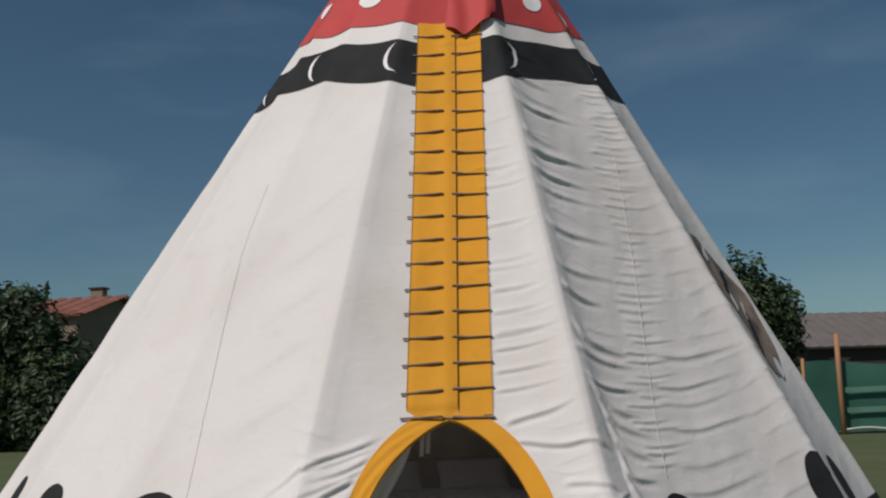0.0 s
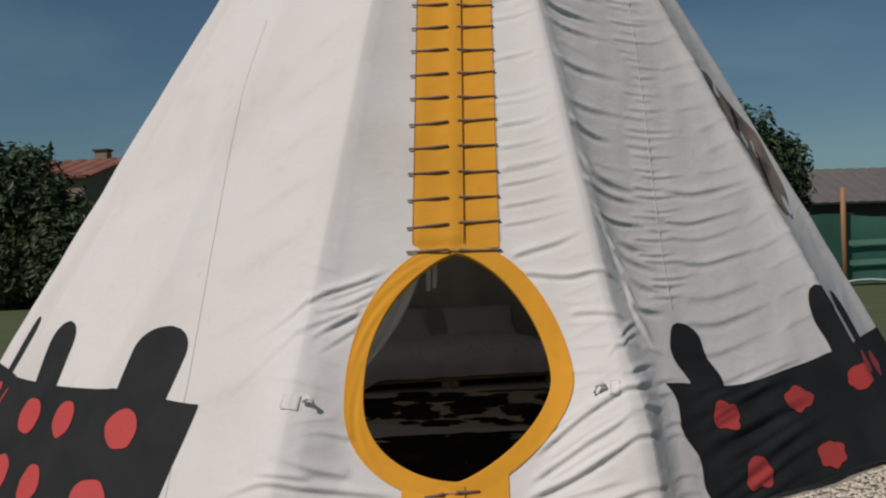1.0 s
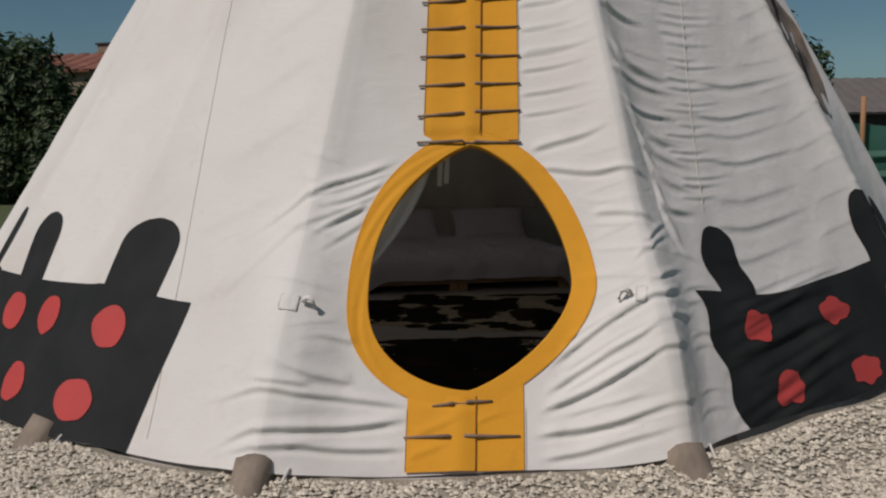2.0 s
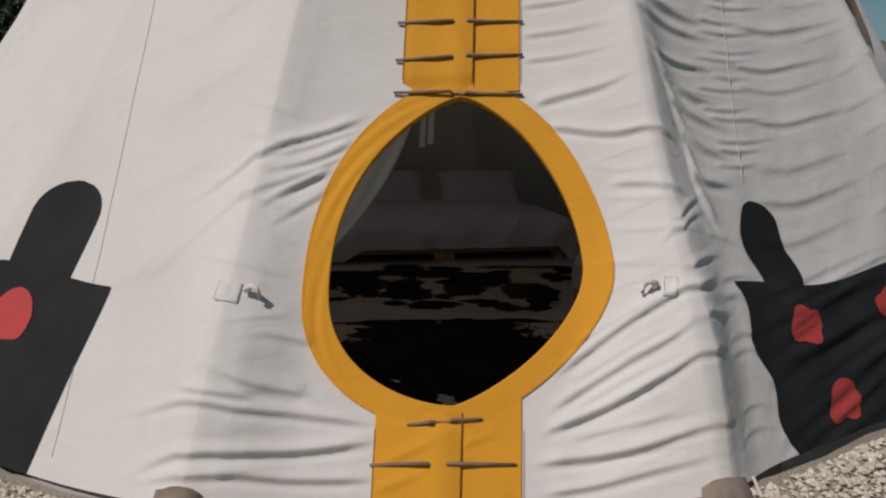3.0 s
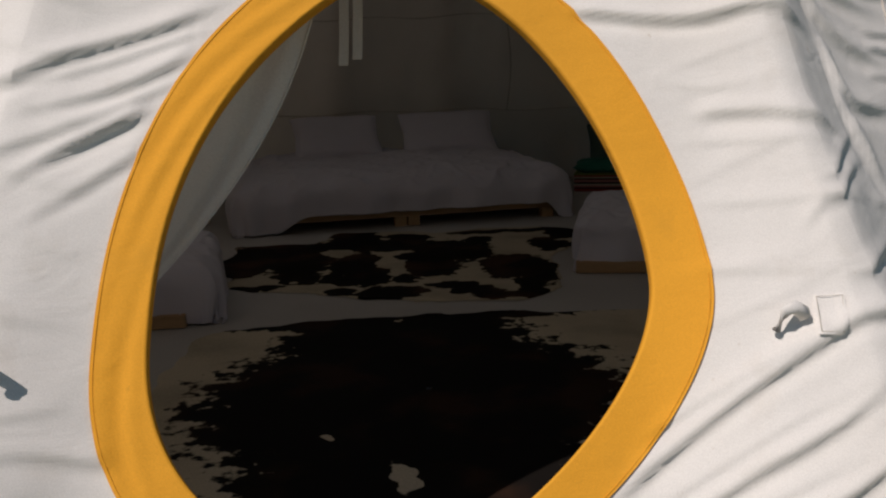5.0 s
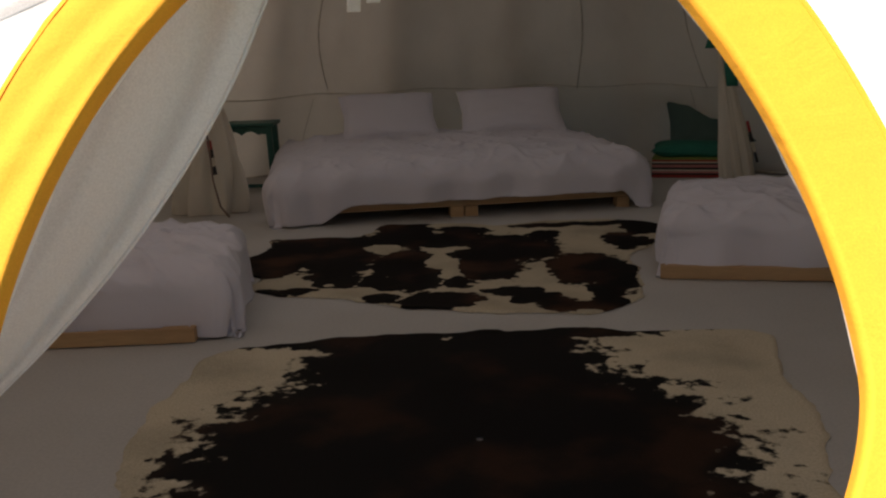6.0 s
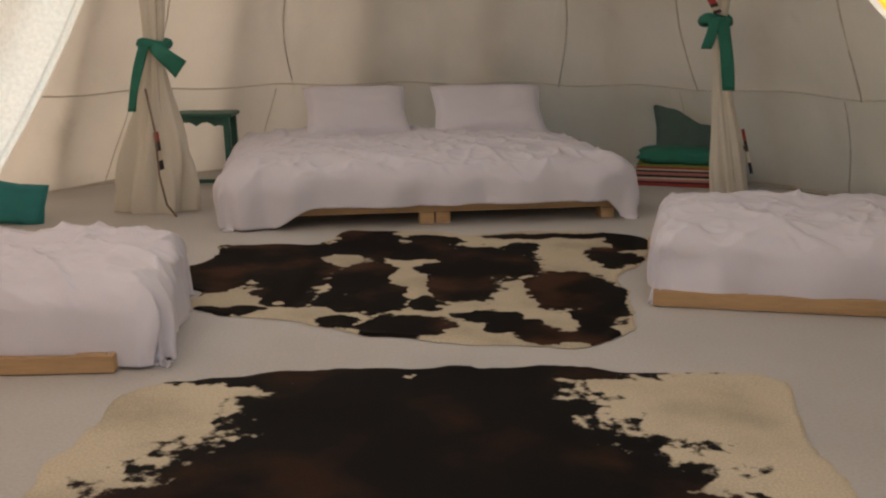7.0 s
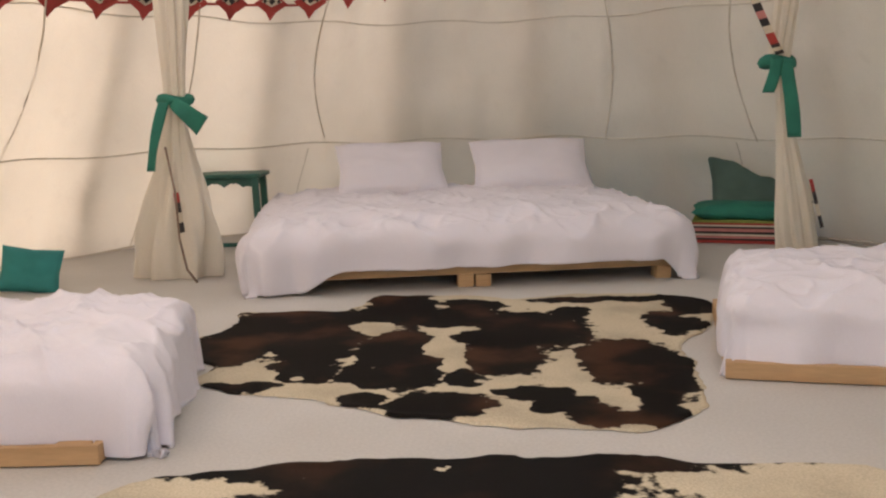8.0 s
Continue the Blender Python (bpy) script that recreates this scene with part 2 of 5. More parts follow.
def box(size, at=(0, 0, 0), bevel=0.006, turn=None, seg=2):
    bm = bmesh.new()
    bmesh.ops.create_cube(bm, size=1)
    bmesh.ops.scale(bm, vec=size, verts=bm.verts)
    if bevel:
        bmesh.ops.bevel(bm, geom=bm.edges[:], offset=bevel, segments=seg, profile=0.5, affect="EDGES")
    if turn is not None:
        bmesh.ops.transform(bm, matrix=turn, verts=bm.verts)
    bmesh.ops.translate(bm, vec=at, verts=bm.verts)
    return bm


def grid_object(name, fn, us, vs, mat, parent=None, closed=False, skip=None, label=""):
    """A sheet: fn(u, v) gives its points."""
    nu, nv = len(us), len(vs)
    verts = [fn(u, v) for v in vs for u in us]
    faces = []
    for j in range(nv - 1):
        for i in range(nu if closed else nu - 1):
            k = (i + 1) % nu
            if skip and skip(us[i], vs[j], us[k], vs[j + 1]):
                continue
            faces.append((j * nu + i, j * nu + k, (j + 1) * nu + k, (j + 1) * nu + i))
    return mesh_object(name, verts, faces, mat, parent, True, label)


def tube(name, points, radius, mat, parent=None, sides=10, label="", lump=0.0, flat=1.0):
    """A rod along points; radius: a number, or a function of 0..1."""
    pts = [Vector(p) for p in points]
    verts, faces = [], []
    n = len(pts)
    for i, p in enumerate(pts):
        d = (pts[min(i + 1, n - 1)] - pts[max(i - 1, 0)]).normalized()
        a = d.orthogonal().normalized() if abs(d.z) > 0.9 else d.cross(Vector((0, 0, 1))).normalized()
        b = d.cross(a)
        r = radius(i / (n - 1)) if callable(radius) else radius
        for k in range(sides):
            t = 2 * math.pi * k / sides
            rr = r * (1 + lump * noise.noise(p * 3 + Vector((k, 0, 0))))
            verts.append(p + a * (rr * math.cos(t)) + b * (rr * flat * math.sin(t)))
    for i in range(n - 1):
        for k in range(sides):
            q = (k + 1) % sides
            faces.append((i * sides + k, i * sides + q, (i + 1) * sides + q, (i + 1) * sides + k))
    faces += [tuple(reversed(range(sides))), tuple(range((n - 1) * sides, n * sides))]
    return mesh_object(name, verts, faces, mat, parent, True, label)


def lin(a, b, n):
    return [a + (b - a) * i / (n - 1) for i in range(n)]


def smooth01(x):
    x = min(1.0, max(0.0, x))
    return x * x * (3 - 2 * x)


# ---- ground ----
def ground_height(x, y):
    return -0.03 + 0.02 * noise.noise(Vector((x * 0.3, y * 0.3, 2)))


rings = [0.0, 1.5, 3.0] + [3.6 + 0.25 * i for i in range(12)] + [6.6 * 1.22 ** i for i in range(1, 33)]
gverts = [(-0.12, 3.5, -0.06)]
gfaces = []
for r in rings[1:]:
    for k in range(96):
        a = 2 * math.pi * k / 96
        x, y = -0.12 + r * math.cos(a), 3.5 + r * math.sin(a)
        gverts.append((x, y, ground_height(x, y) - (0.03 if r < 3.3 else 0)))
gfaces += [(0, 1 + k, 1 + (k + 1) % 96) for k in range(96)]
for j in range(len(rings) - 2):
    for k in range(96):
        q = (k + 1) % 96
        gfaces.append((1 + j * 96 + k, 1 + (j + 1) * 96 + k, 1 + (j + 1) * 96 + q, 1 + j * 96 + q))
ground = tagged(mesh_object("ground", gverts, gfaces, GRASS), "short green lawn round the tipi", "lawn", kind="structure")

# ---- tipi shape ----
SET = Matrix.Translation((0.02, 0.45, 0)) @ Matrix.Rotation(radians(1.7), 4, "Z") @ Matrix.Translation((-0.02, -0.45, 0))     # how the tipi is turned about its door
AX, AY, RX, RY_BACK = -0.12, 3.51, 3.67, 5.05
CX, CY, _ = SET @ Vector((AX, AY, 0))
APEX = SET @ Vector((0.20, 3.69, 6.56))
POLES = [-170, -151, -131, -111, -91, -72, -52, -32, -11.7, 15.8, 50.5, 72, 91, 111, 131, 151, 170]
MID = 1.3     # bearing of the door's middle line
DOOR_LOW, DOOR_HIGH, DOOR_LEFT, DOOR_RIGHT = 0.333, 1.357, 0.443, 0.452


def foot(a):
    t = radians(a)
    w = abs((a + 180) % 360 - 180)
    r = RX + 0.01 - 0.16 * smooth01((w - 17) / 15) + 0.09 * smooth01((w - 36) / 35)
    ry = r if math.cos(t) > 0 else r * RY_BACK / RX
    return SET @ Vector((AX + r * math.sin(t), AY - ry * math.cos(t), 0))


def bearing(u, z):
    """The bearing of a place u metres to the right of the door's middle line, at height z."""
    return MID + math.degrees(u / (RX * (1 - z / APEX.z)))


def bell(x, w):
    return math.exp(-(x / w) ** 2)


# folds: lines on the cloth from one place to another (u, z), with width and depth
FOLDS = []
fold_rng = random.Random(5)


def fold(u0, z0, u1, z1, width, depth):
    FOLDS.append((u0, z0, u1, z1, width, depth))


LINES = []


def side_u(a, z):
    return radians(a - MID) * RX * (1 - z / APEX.z)


def fold_line(points, width, depth, fade=0.35):
    """A long fold that runs through several places (u, z), ordered by u; it is deepest at the end next to the door."""
    LINES.append((points, width, depth, fade))


# pulled from the door to the left
fold_line([(-1.14, 0.90), (-0.95, 0.99), (-0.79, 1.07), (-0.67, 1.14), (-0.61, 1.17), (-0.44, 1.23), (-0.30, 1.29)], 0.012, 0.011, 0.75)
fold_line([(-0.72, 1.045), (-0.66, 1.07), (-0.50, 1.12), (-0.36, 1.19)], 0.010, 0.008, 0.6)
fold_line([(-0.70, 0.935), (-0.62, 0.99), (-0.53, 1.04), (-0.44, 1.085)], 0.011, 0.012, 0.55)
fold_line([(-0.68, 0.86), (-0.44, 1.02)], 0.010, 0.006, 0.7)
fold_line([(-0.80, 1.09), (-0.60, 1.14), (-0.34, 1.235)], 0.008, 0.005, 0.7)
fold_line([(-0.76, 0.97), (-0.58, 1.05), (-0.38, 1.14)], 0.008, 0.004, 0.7)
fold_line([(-1.30, 0.60), (-1.00, 0.80), (-0.74, 0.98), (-0.44, 1.10)], 0.016, 0.005, 0.7)
fold_line([(-0.72, 0.52), (-0.60, 0.54), (-0.44, 0.52)], 0.012, 0.006, 0.7)
fold_line([(-1.28, 0.24), (-1.05, 0.29), (-0.81, 0.33), (-0.68, 0.32), (-0.46, 0.31), (-0.20, 0.28)], 0.011, 0.011, 0.6)
fold_line([(-1.16, 0.07), (-0.96, 0.15), (-0.80, 0.19), (-0.64, 0.20), (-0.45, 0.21), (-0.20, 0.24)], 0.012, 0.015, 0.5)
fold_line([(-1.10, 0.08), (-0.70, 0.14), (-0.50, 0.13), (-0.20, 0.13)], 0.011, 0.012, 0.5)
fold_line([(-0.84, 0.46), (-0.67, 0.40), (-0.44, 0.37)], 0.016, 0.010, 0.5)
fold_line([(-0.92, 0.37), (-0.62, 0.35)], 0.010, 0.008, 0.5)
# pulled from the door to the right
fold_line([(0.36, 0.41), (0.59, 0.55), (0.75, 0.63), (0.91, 0.68), (1.06, 0.70)], 0.011, 0.012, 0.5)
fold_line([(0.32, 0.25), (0.57, 0.33), (0.73, 0.40), (0.88, 0.46), (1.03, 0.465)], 0.012, 0.016, 0.5)
fold_line([(0.34, 0.31), (0.60, 0.44), (0.74, 0.50), (0.88, 0.58), (0.98, 0.64)], 0.011, 0.011, 0.6)
fold_line([(0.30, 0.165), (0.64, 0.20), (0.82, 0.24), (1.03, 0.262)], 0.012, 0.016, 0.5)
fold_line([(0.32, 0.08), (0.50, 0.10), (0.71, 0.14), (0.98, 0.185)], 0.011, 0.011, 0.6)
fold_line([(0.34, 1.25), (0.59, 1.21), (0.75, 1.21), (0.80, 1.19), (0.90, 1.155)], 0.011, 0.012, 0.4)
fold_line([(0.58, 1.035), (0.72, 1.02), (0.94, 0.95)], 0.012, 0.009, 0.5)
fold_line([(0.30, 1.33), (0.43, 1.36), (0.58, 1.39), (0.72, 1.44)], 0.013, 0.010, 0.5)
for z in (1.50, 1.60, 1.72, 1.80, 1.93, 2.06, 2.24):
    fold_line([(0.25, z), (0.42, z + 0.012), (side_u(15.5, z), z + 0.05)], 0.010, 0.004 + 0.004 * fold_rng.random(), 0.8)
for z in (0.20, 0.27, 0.44, 0.49, 0.62, 0.68):
    fold_line([(1.03, z), (1.16, z + 0.012), (1.34, z - 0.02)], 0.010, 0.0022, 0.6)
for z0, z1 in ((0.20, 0.30), (0.28, 0.50), (0.36, 0.60), (0.47, 0.70), (0.13, 0.21)):
    fold_line([(0.42, z0 + 0.03), (0.65, 0.5 * (z0 + z1) + 0.02), (0.92, z1)], 0.008, 0.005, 0.7)
# slack cloth that falls from the pole at the right towards the seam
fold_line([(0.68, 1.72), (0.83, 1.66), (1.00, 1.62), (1.24, 1.60)], 0.0144, 0.0087, 0.5)
fold_line([(0.72, 1.57), (0.83, 1.51), (1.00, 1.48), (1.25, 1.47)], 0.0112, 0.0074, 0.5)
fold_line([(0.74, 1.53), (0.85, 1.44), (1.00, 1.36), (1.25, 1.33)], 0.0160, 0.0099, 0.5)
fold_line([(0.79, 1.46), (0.89, 1.34), (1.04, 1.27), (1.26, 1.22)], 0.0144, 0.0093, 0.5)
fold_line([(0.84, 1.35), (0.94, 1.22), (1.07, 1.15), (1.27, 1.10)], 0.0160, 0.0099, 0.5)
fold_line([(0.90, 1.19), (0.98, 1.06), (1.10, 1.02), (1.26, 1.01)], 0.0144, 0.0087, 0.5)
fold_line([(0.93, 1.07), (1.00, 0.96), (1.10, 0.85)], 0.016, 0.010, 0.5)


z = 1.84
while z < 4.0:              # the same higher up
    u = side_u(16.5, z)
    wide, fall = 0.40 + 0.35 * fold_rng.random(), 0.06 + 0.12 * fold_rng.random()
    fold_line([(u - 0.02, z + 0.02), (u + 0.10, z - 0.45 * fall), (u + 0.55 * wide, z - 0.85 * fall), (u + wide, z - fall)], 0.013 + 0.007 * fold_rng.random(), 0.006 + 0.008 * fold_rng.random(), 0.7)
    if fold_rng.random() < 0.7:
        fold_line([(u - 0.34 - 0.2 * fold_rng.random(), z - 0.02), (u - 0.12, z - 0.005 + 0.02 * fold_rng.random()), (u + 0.02, z + 0.03)], 0.010, 0.003 + 0.004 * fold_rng.random(), 0.7)
    z += 0.13 + 0.15 * fold_rng.random()
for i in range(44):         # short fine wrinkles along the seam at the right
    z = 1.05 + 0.062 * i + 0.03 * fold_rng.random()
    u = side_u(25.2 + 17.8 * (max(0.0, z - 1.02) / 2.08) ** 1.3, z)
    a, b = 0.08 + 0.18 * fold_rng.random(), 0.05 + 0.35 * fold_rng.random()
    fold_line([(u - a, z + 0.01), (u, z), (u + b, z + 0.05 * b + 0.02 * fold_rng.random())], 0.009, 0.002 + 0.003 * fold_rng.random(), 0.6)
for i in range(20):         # slack cloth on the shaded side
    z = 0.9 + 0.15 * i + 0.05 * fold_rng.random()
    u = side_u(50.5, z)
    fold(u - 0.30 - 0.25 * fold_rng.random(), z - 0.07, u + 0.05, z + 0.02, 0.02, 0.003)
    fold(u - 0.10, z + 0.04, u + 0.50, z - 0.10 - 0.08 * fold_rng.random(), 0.02, 0.002 + 0.004 * fold_rng.random())
for i in range(30):         # fine creases between the larger folds at the right
    z = 0.5 + 0.11 * i + 0.05 * fold_rng.random()
    u = side_u(16.5, z)
    k = fold_rng.random()
    if k < 0.6:
        fold(u + 0.04 + 0.12 * fold_rng.random(), z, u + 0.35 + 0.2 * fold_rng.random(), z - 0.03 - 0.08 * fold_rng.random(), 0.013 + 0.008 * fold_rng.random(), 0.002 + 0.003 * fold_rng.random())
    else:
        fold(u - 0.03, z, u - 0.20 - 0.3 * fold_rng.random(), z - 0.02 - 0.08 * fold_rng.random(), 0.011 + 0.008 * fold_rng.random(), 0.0015 + 0.0025 * fold_rng.random())
for i in range(22):         # fine creases fanning from the door
    z = 0.12 + 0.055 * i
    way = -1 if i % 2 else 1
    far = 0.50 + 0.06 * fold_rng.random()
    fold(way * far, z, way * (far + 0.22 + 0.25 * fold_rng.random()), z + (0.10 if way > 0 else -0.08) * (1 if z < 0.7 else -0.6), 0.010 + 0.008 * fold_rng.random(), 0.002 + 0.003 * fold_rng.random())
for i in range(7):          # faint pulls across the sunny side
    z = 0.8 + 0.33 * i
    fold(side_u(-14, z), z + 0.05, side_u(-28, z), z - 0.25, 0.06, 0.006)


for i in range(13):         # long drapes across the painted band at the right
    z, u = 0.06 + 0.045 * i, 1.18 + 0.25 * fold_rng.random()
    rise = 0.10 + 0.14 * fold_rng.random()
    fold_line([(u, z), (u + 0.35, z + 0.30 * rise), (u + 0.75, z + 0.70 * rise), (u + 1.05 + 0.3 * fold_rng.random(), z + rise)], 0.014 + 0.008 * fold_rng.random(), 0.004 + 0.004 * fold_rng.random(), 0.6)
for i in range(7):         # and across the slack cloth above it
    z, u = 0.80 + 0.14 * i + 0.06 * fold_rng.random(), 1.25 + 0.15 * fold_rng.random()
    fold_line([(u, z), (u + 0.30, z - 0.02), (u + 0.55, z + 0.01), (u + 0.85 + 0.2 * fold_rng.random(), z + 0.08)], 0.013 + 0.008 * fold_rng.random(), 0.0025 + 0.0035 * fold_rng.random(), 0.6)
for z, u, way in ((0.72, 0.80, 0.05), (0.80, 0.74, 0.13), (0.66, 0.83, 0.015), (0.88, 0.78, 0.10), (0.58, 0.86, -0.01)):          # puckers round the tie beside the door
    fold_line([(u, z), (u + 0.10, z + 0.6 * way), (u + 0.22 + 0.08 * fold_rng.random(), z + way)], 0.010, 0.004 + 0.003 * fold_rng.random(), 0.6)
fold(-0.20, 0.16, 0.03, 0.27, 0.012, 0.006)
fold(-0.22, 0.08, -0.02, 0.17, 0.012, 0.006)
fold(0.06, 0.20, 0.22, 0.27, 0.010, 0.005)
BINS = {}


def fill_bins():
    BINS.clear()
    for item in FOLDS:
        lo, hi = min(item[1], item[3]) - 0.10, max(item[1], item[3]) + 0.10
        for k in range(int(math.floor(lo * 10)), int(math.floor(hi * 10)) + 1):
            BINS.setdefault(k, []).append((0, min(item[0], item[2]) - 0.09, max(item[0], item[2]) + 0.09, item))
    for item in LINES:
        zs = [p[1] for p in item[0]]
        for k in range(int(math.floor((min(zs) - 0.12) * 10)), int(math.floor((max(zs) + 0.12) * 10)) + 1):
            BINS.setdefault(k, []).append((1, item[0][0][0], item[0][-1][0], item))


fill_bins()


def along(points, u):
    """Height and slope of a fold line at u, gently curved between its places."""
    n = len(points)
    k = max(i for i in range(n - 1) if points[i][0] <= u)
    (x0, y0), (x1, y1) = points[k], points[k + 1]
    m = (y1 - y0) / (x1 - x0)
    m0 = m if k == 0 else 0.5 * (m + (y0 - points[k - 1][1]) / (x0 - points[k - 1][0]))
    m1 = m if k == n - 2 else 0.5 * (m + (points[k + 2][1] - y1) / (points[k + 2][0] - x1))
    h = x1 - x0
    t = (u - x0) / h
    z = y0 * (1 + 2 * t) * (1 - t) ** 2 + m0 * h * t * (1 - t) ** 2 + y1 * t * t * (3 - 2 * t) + m1 * h * t * t * (t - 1)
    return z, m


def crease(u, z):
    d = 0.0
    for sort, low, high, item in BINS.get(int(math.floor(z * 10)), ()):
        if u <= low or u >= high:
            continue
        if sort:
            points, w, depth, fade = item
            zl, m = along(points, u)
            s = (z - zl) / math.sqrt(1 + m * m)
            if abs(s) > 0.11:
                continue
            t = (u - low) / (high - low)
            if abs(low) > abs(high):
                t = 1 - t
            ends = smooth01(t / 0.15) * smooth01((1 - t) / fade)
            d += 1.15 * depth * ends * (bell(s, w * (2.1 if s > 0 else 0.55)) - 0.45 * bell(s + 1.7 * w, w))
            continue
        u0, z0, u1, z1, w, depth = item
        dx, dz = u1 - u0, z1 - z0
        ll = dx * dx + dz * dz
        t = ((u - u0) * dx + (z - z0) * dz) / ll
        s = ((u - u0) * dz - (z - z0) * dx) / math.sqrt(ll)
        s += 0.010 * math.sin(3.2 * t + u0 * 20)
        ends = smooth01(t / 0.22) * smooth01((1 - t) / 0.6)
        s = s if u0 < u1 else -s
        d += depth * ends * bell(s, w * (0.55 if s > 0 else 1.9))
    return d


FEET = {p + turn: foot(p) for p in POLES for turn in (-360, 0, 360)}
KNOTS = sorted(FEET)


def ring(a):
    """The straight-sided outline of the cover's foot at bearing a."""
    k = int(np.searchsorted(KNOTS, a, "right"))
    lo, hi = KNOTS[k - 1], KNOTS[k]
    return FEET[lo].lerp(FEET[hi], (a - lo) / (hi - lo))


def cover_point(a, z, off=0.0):
    """A place on the cover: bearing a in degrees, height z; off: metres outwards."""
    aa = (a + 180) % 360 - 180
    lo = max((p for p in POLES if p <= aa), default=POLES[-1] - 360)
    hi = min((p for p in POLES if p > aa), default=POLES[0] + 360)
    t = (aa - lo) / (hi - lo)
    p0, p1 = FEET[lo], FEET[hi]
    s = z / APEX.z
    base = p0.lerp(p1, t) * 0.5 + (ring(aa - 1.7) + ring(aa + 1.7)) * 0.25       # the cloth bends softly over a pole
    out = Vector((base.x - CX, base.y - CY, 0)).normalized()
    p = base.lerp(APEX, s)
    nrm = (p1 - p0).cross(APEX - p0).normalized()
    if nrm.dot(out) < 0:
        nrm = -nrm
    r = RX * (1 - s)
    u = radians(aa - MID) * r
    # the cloth rides over each pole, and sags a little between them
    span = (p1 - p0).length * (1 - s)
    sag = -(0.030 if lo == -11.7 else 0.016) * span * math.sin(math.pi * t)
    edge = min(t, 1 - t) * span
    ride = (0.035 if aa < 5 else 0.055) * math.exp(-math.sqrt(edge * edge + 0.0020) / 0.08) * 1.35 * smooth01(1.2 - s)
    slack = 0.009 * noise.noise(Vector((u * 2.2, z * 2.0, 3.1))) + 0.0030 * noise.noise(Vector((u * 6, z * 5, 8)))
    d = sag + ride + slack
    if abs(aa) < 85:
        d += crease(u, z)
    d += 0.05 * bell(z - 0.48, 0.34) * smooth01((1.15 - abs(u)) / 0.35) * smooth01((abs(u) - 0.45) / 0.25)       # bunched cloth beside the door
    if z < 0.35:
        d += 0.02 * (1 - z / 0.35) * noise.noise(Vector((u * 3.0, 0.4, 1)))
    return p + nrm * (d + off)


def hem(a):
    u = radians(a - MID) * RX
    return 0.038 + 0.014 * noise.noise(Vector((u * 1.7, 5, 0))) + (0.065 if a > 0 else 0.0) * smooth01((abs(a) - 8) / 16)


def door_half(z, side, low=DOOR_LOW, high=DOOR_HIGH, left=DOOR_LEFT, right=DOOR_RIGHT):
    """How far the door's rim lies from its middle line at height z; side -1 or 1."""
    t = (z - low) / (high - low)
    if t <= 0 or t >= 1:
        return 0.0
    width, widest, up, down = (left, 0.38, (2.2, 0.75), (2.5, 0.60)) if side < 0 else (right, 0.41, (1.7, 0.65), (1.8, 0.80))
    up = (up[0], up[1] - (1.9 if side < 0 else 1.1) * (high - DOOR_HIGH))      # the border's outer edge is fuller at the shoulders
    far, (p, q) = ((t - widest) / (1 - widest), up) if t > widest else ((widest - t) / widest, down)
    return width * max(0.0, 1 - far ** p) ** q



def rim(i, n, grow=0.0):
    """Place i of n round the door's rim, (u, z), starting at the top and running to the right; grow: metres outwards."""
    low, high = DOOR_LOW - 0.75 * grow, DOOR_HIGH + 0.75 * grow
    f = (i % n) / n
    side = 1 if f < 0.5 else -1
    g = f * 2 if f < 0.5 else (1 - f) * 2
    z = high + (low - high) * (0.5 - 0.5 * math.cos(math.pi * g))
    return 0.03 + side * door_half(z, side, low, high, DOOR_LEFT + 0.87 * grow, DOOR_RIGHT + grow), z


tipi = thing("tipi", None, "white canvas tipi with painted bands and a laced yellow front", "tent")


def in_door(a, z, grow):
    u = radians(a - MID) * RX * (1 - z / APEX.z) - 0.03
    low, high = DOOR_LOW - grow * 0.75, DOOR_HIGH + grow * 0.75
    if not low < z < high:
        return False
    w = door_half(z, -1 if u < 0 else 1, low, high, DOOR_LEFT + 0.87 * grow, DOOR_RIGHT + grow)
    return abs(u) < w


TOP = 5.95
bearings = sorted(set([round(-85 + 0.30 * i, 3) for i in range(567) if not -33 < -85 + 0.30 * i < 42] + [round(-33 + 0.22 * i, 3) for i in range(341)] + [float(p) for p in POLES if abs(p) < 85]))
heights = [0.0 + 1.75 * i / 270 for i in range(271)] + [1.75 + 2.9 * (i / 300) for i in range(1, 301)] + [4.65 + (TOP - 4.65) * i / 14 for i in range(1, 15)]


def front_cover(a, z):
    h = hem(a)
    return cover_point(a, h + (z - 0) * (TOP - h) / TOP)


grid_object("front_cover", front_cover, bearings, heights, CANVAS, tipi,
            skip=lambda a, z, a2, z2: in_door((a + a2) / 2, 0.04 + (z + z2) / 2 * 0.99, 0.05))
back_bearings = [bearings[-1] + (360 - 2 * bearings[-1] + (bearings[-1] + bearings[0])) * i / 110 for i in range(111)]
grid_object("back_cover", lambda a, z: cover_point(a, 0.005 + (z - 0) * (TOP - 0.005) / TOP), back_bearings,
            [TOP * i / 60 for i in range(61)], CANVAS, tipi)


# painted and sewn pieces on the cover
def on_cover(u, z, off=0.005):
    return cover_point(bearing(u, z), z, off)


def steps(a, b, size):
    return lin(a, b, max(2, int(abs(b - a) / size) + 2))


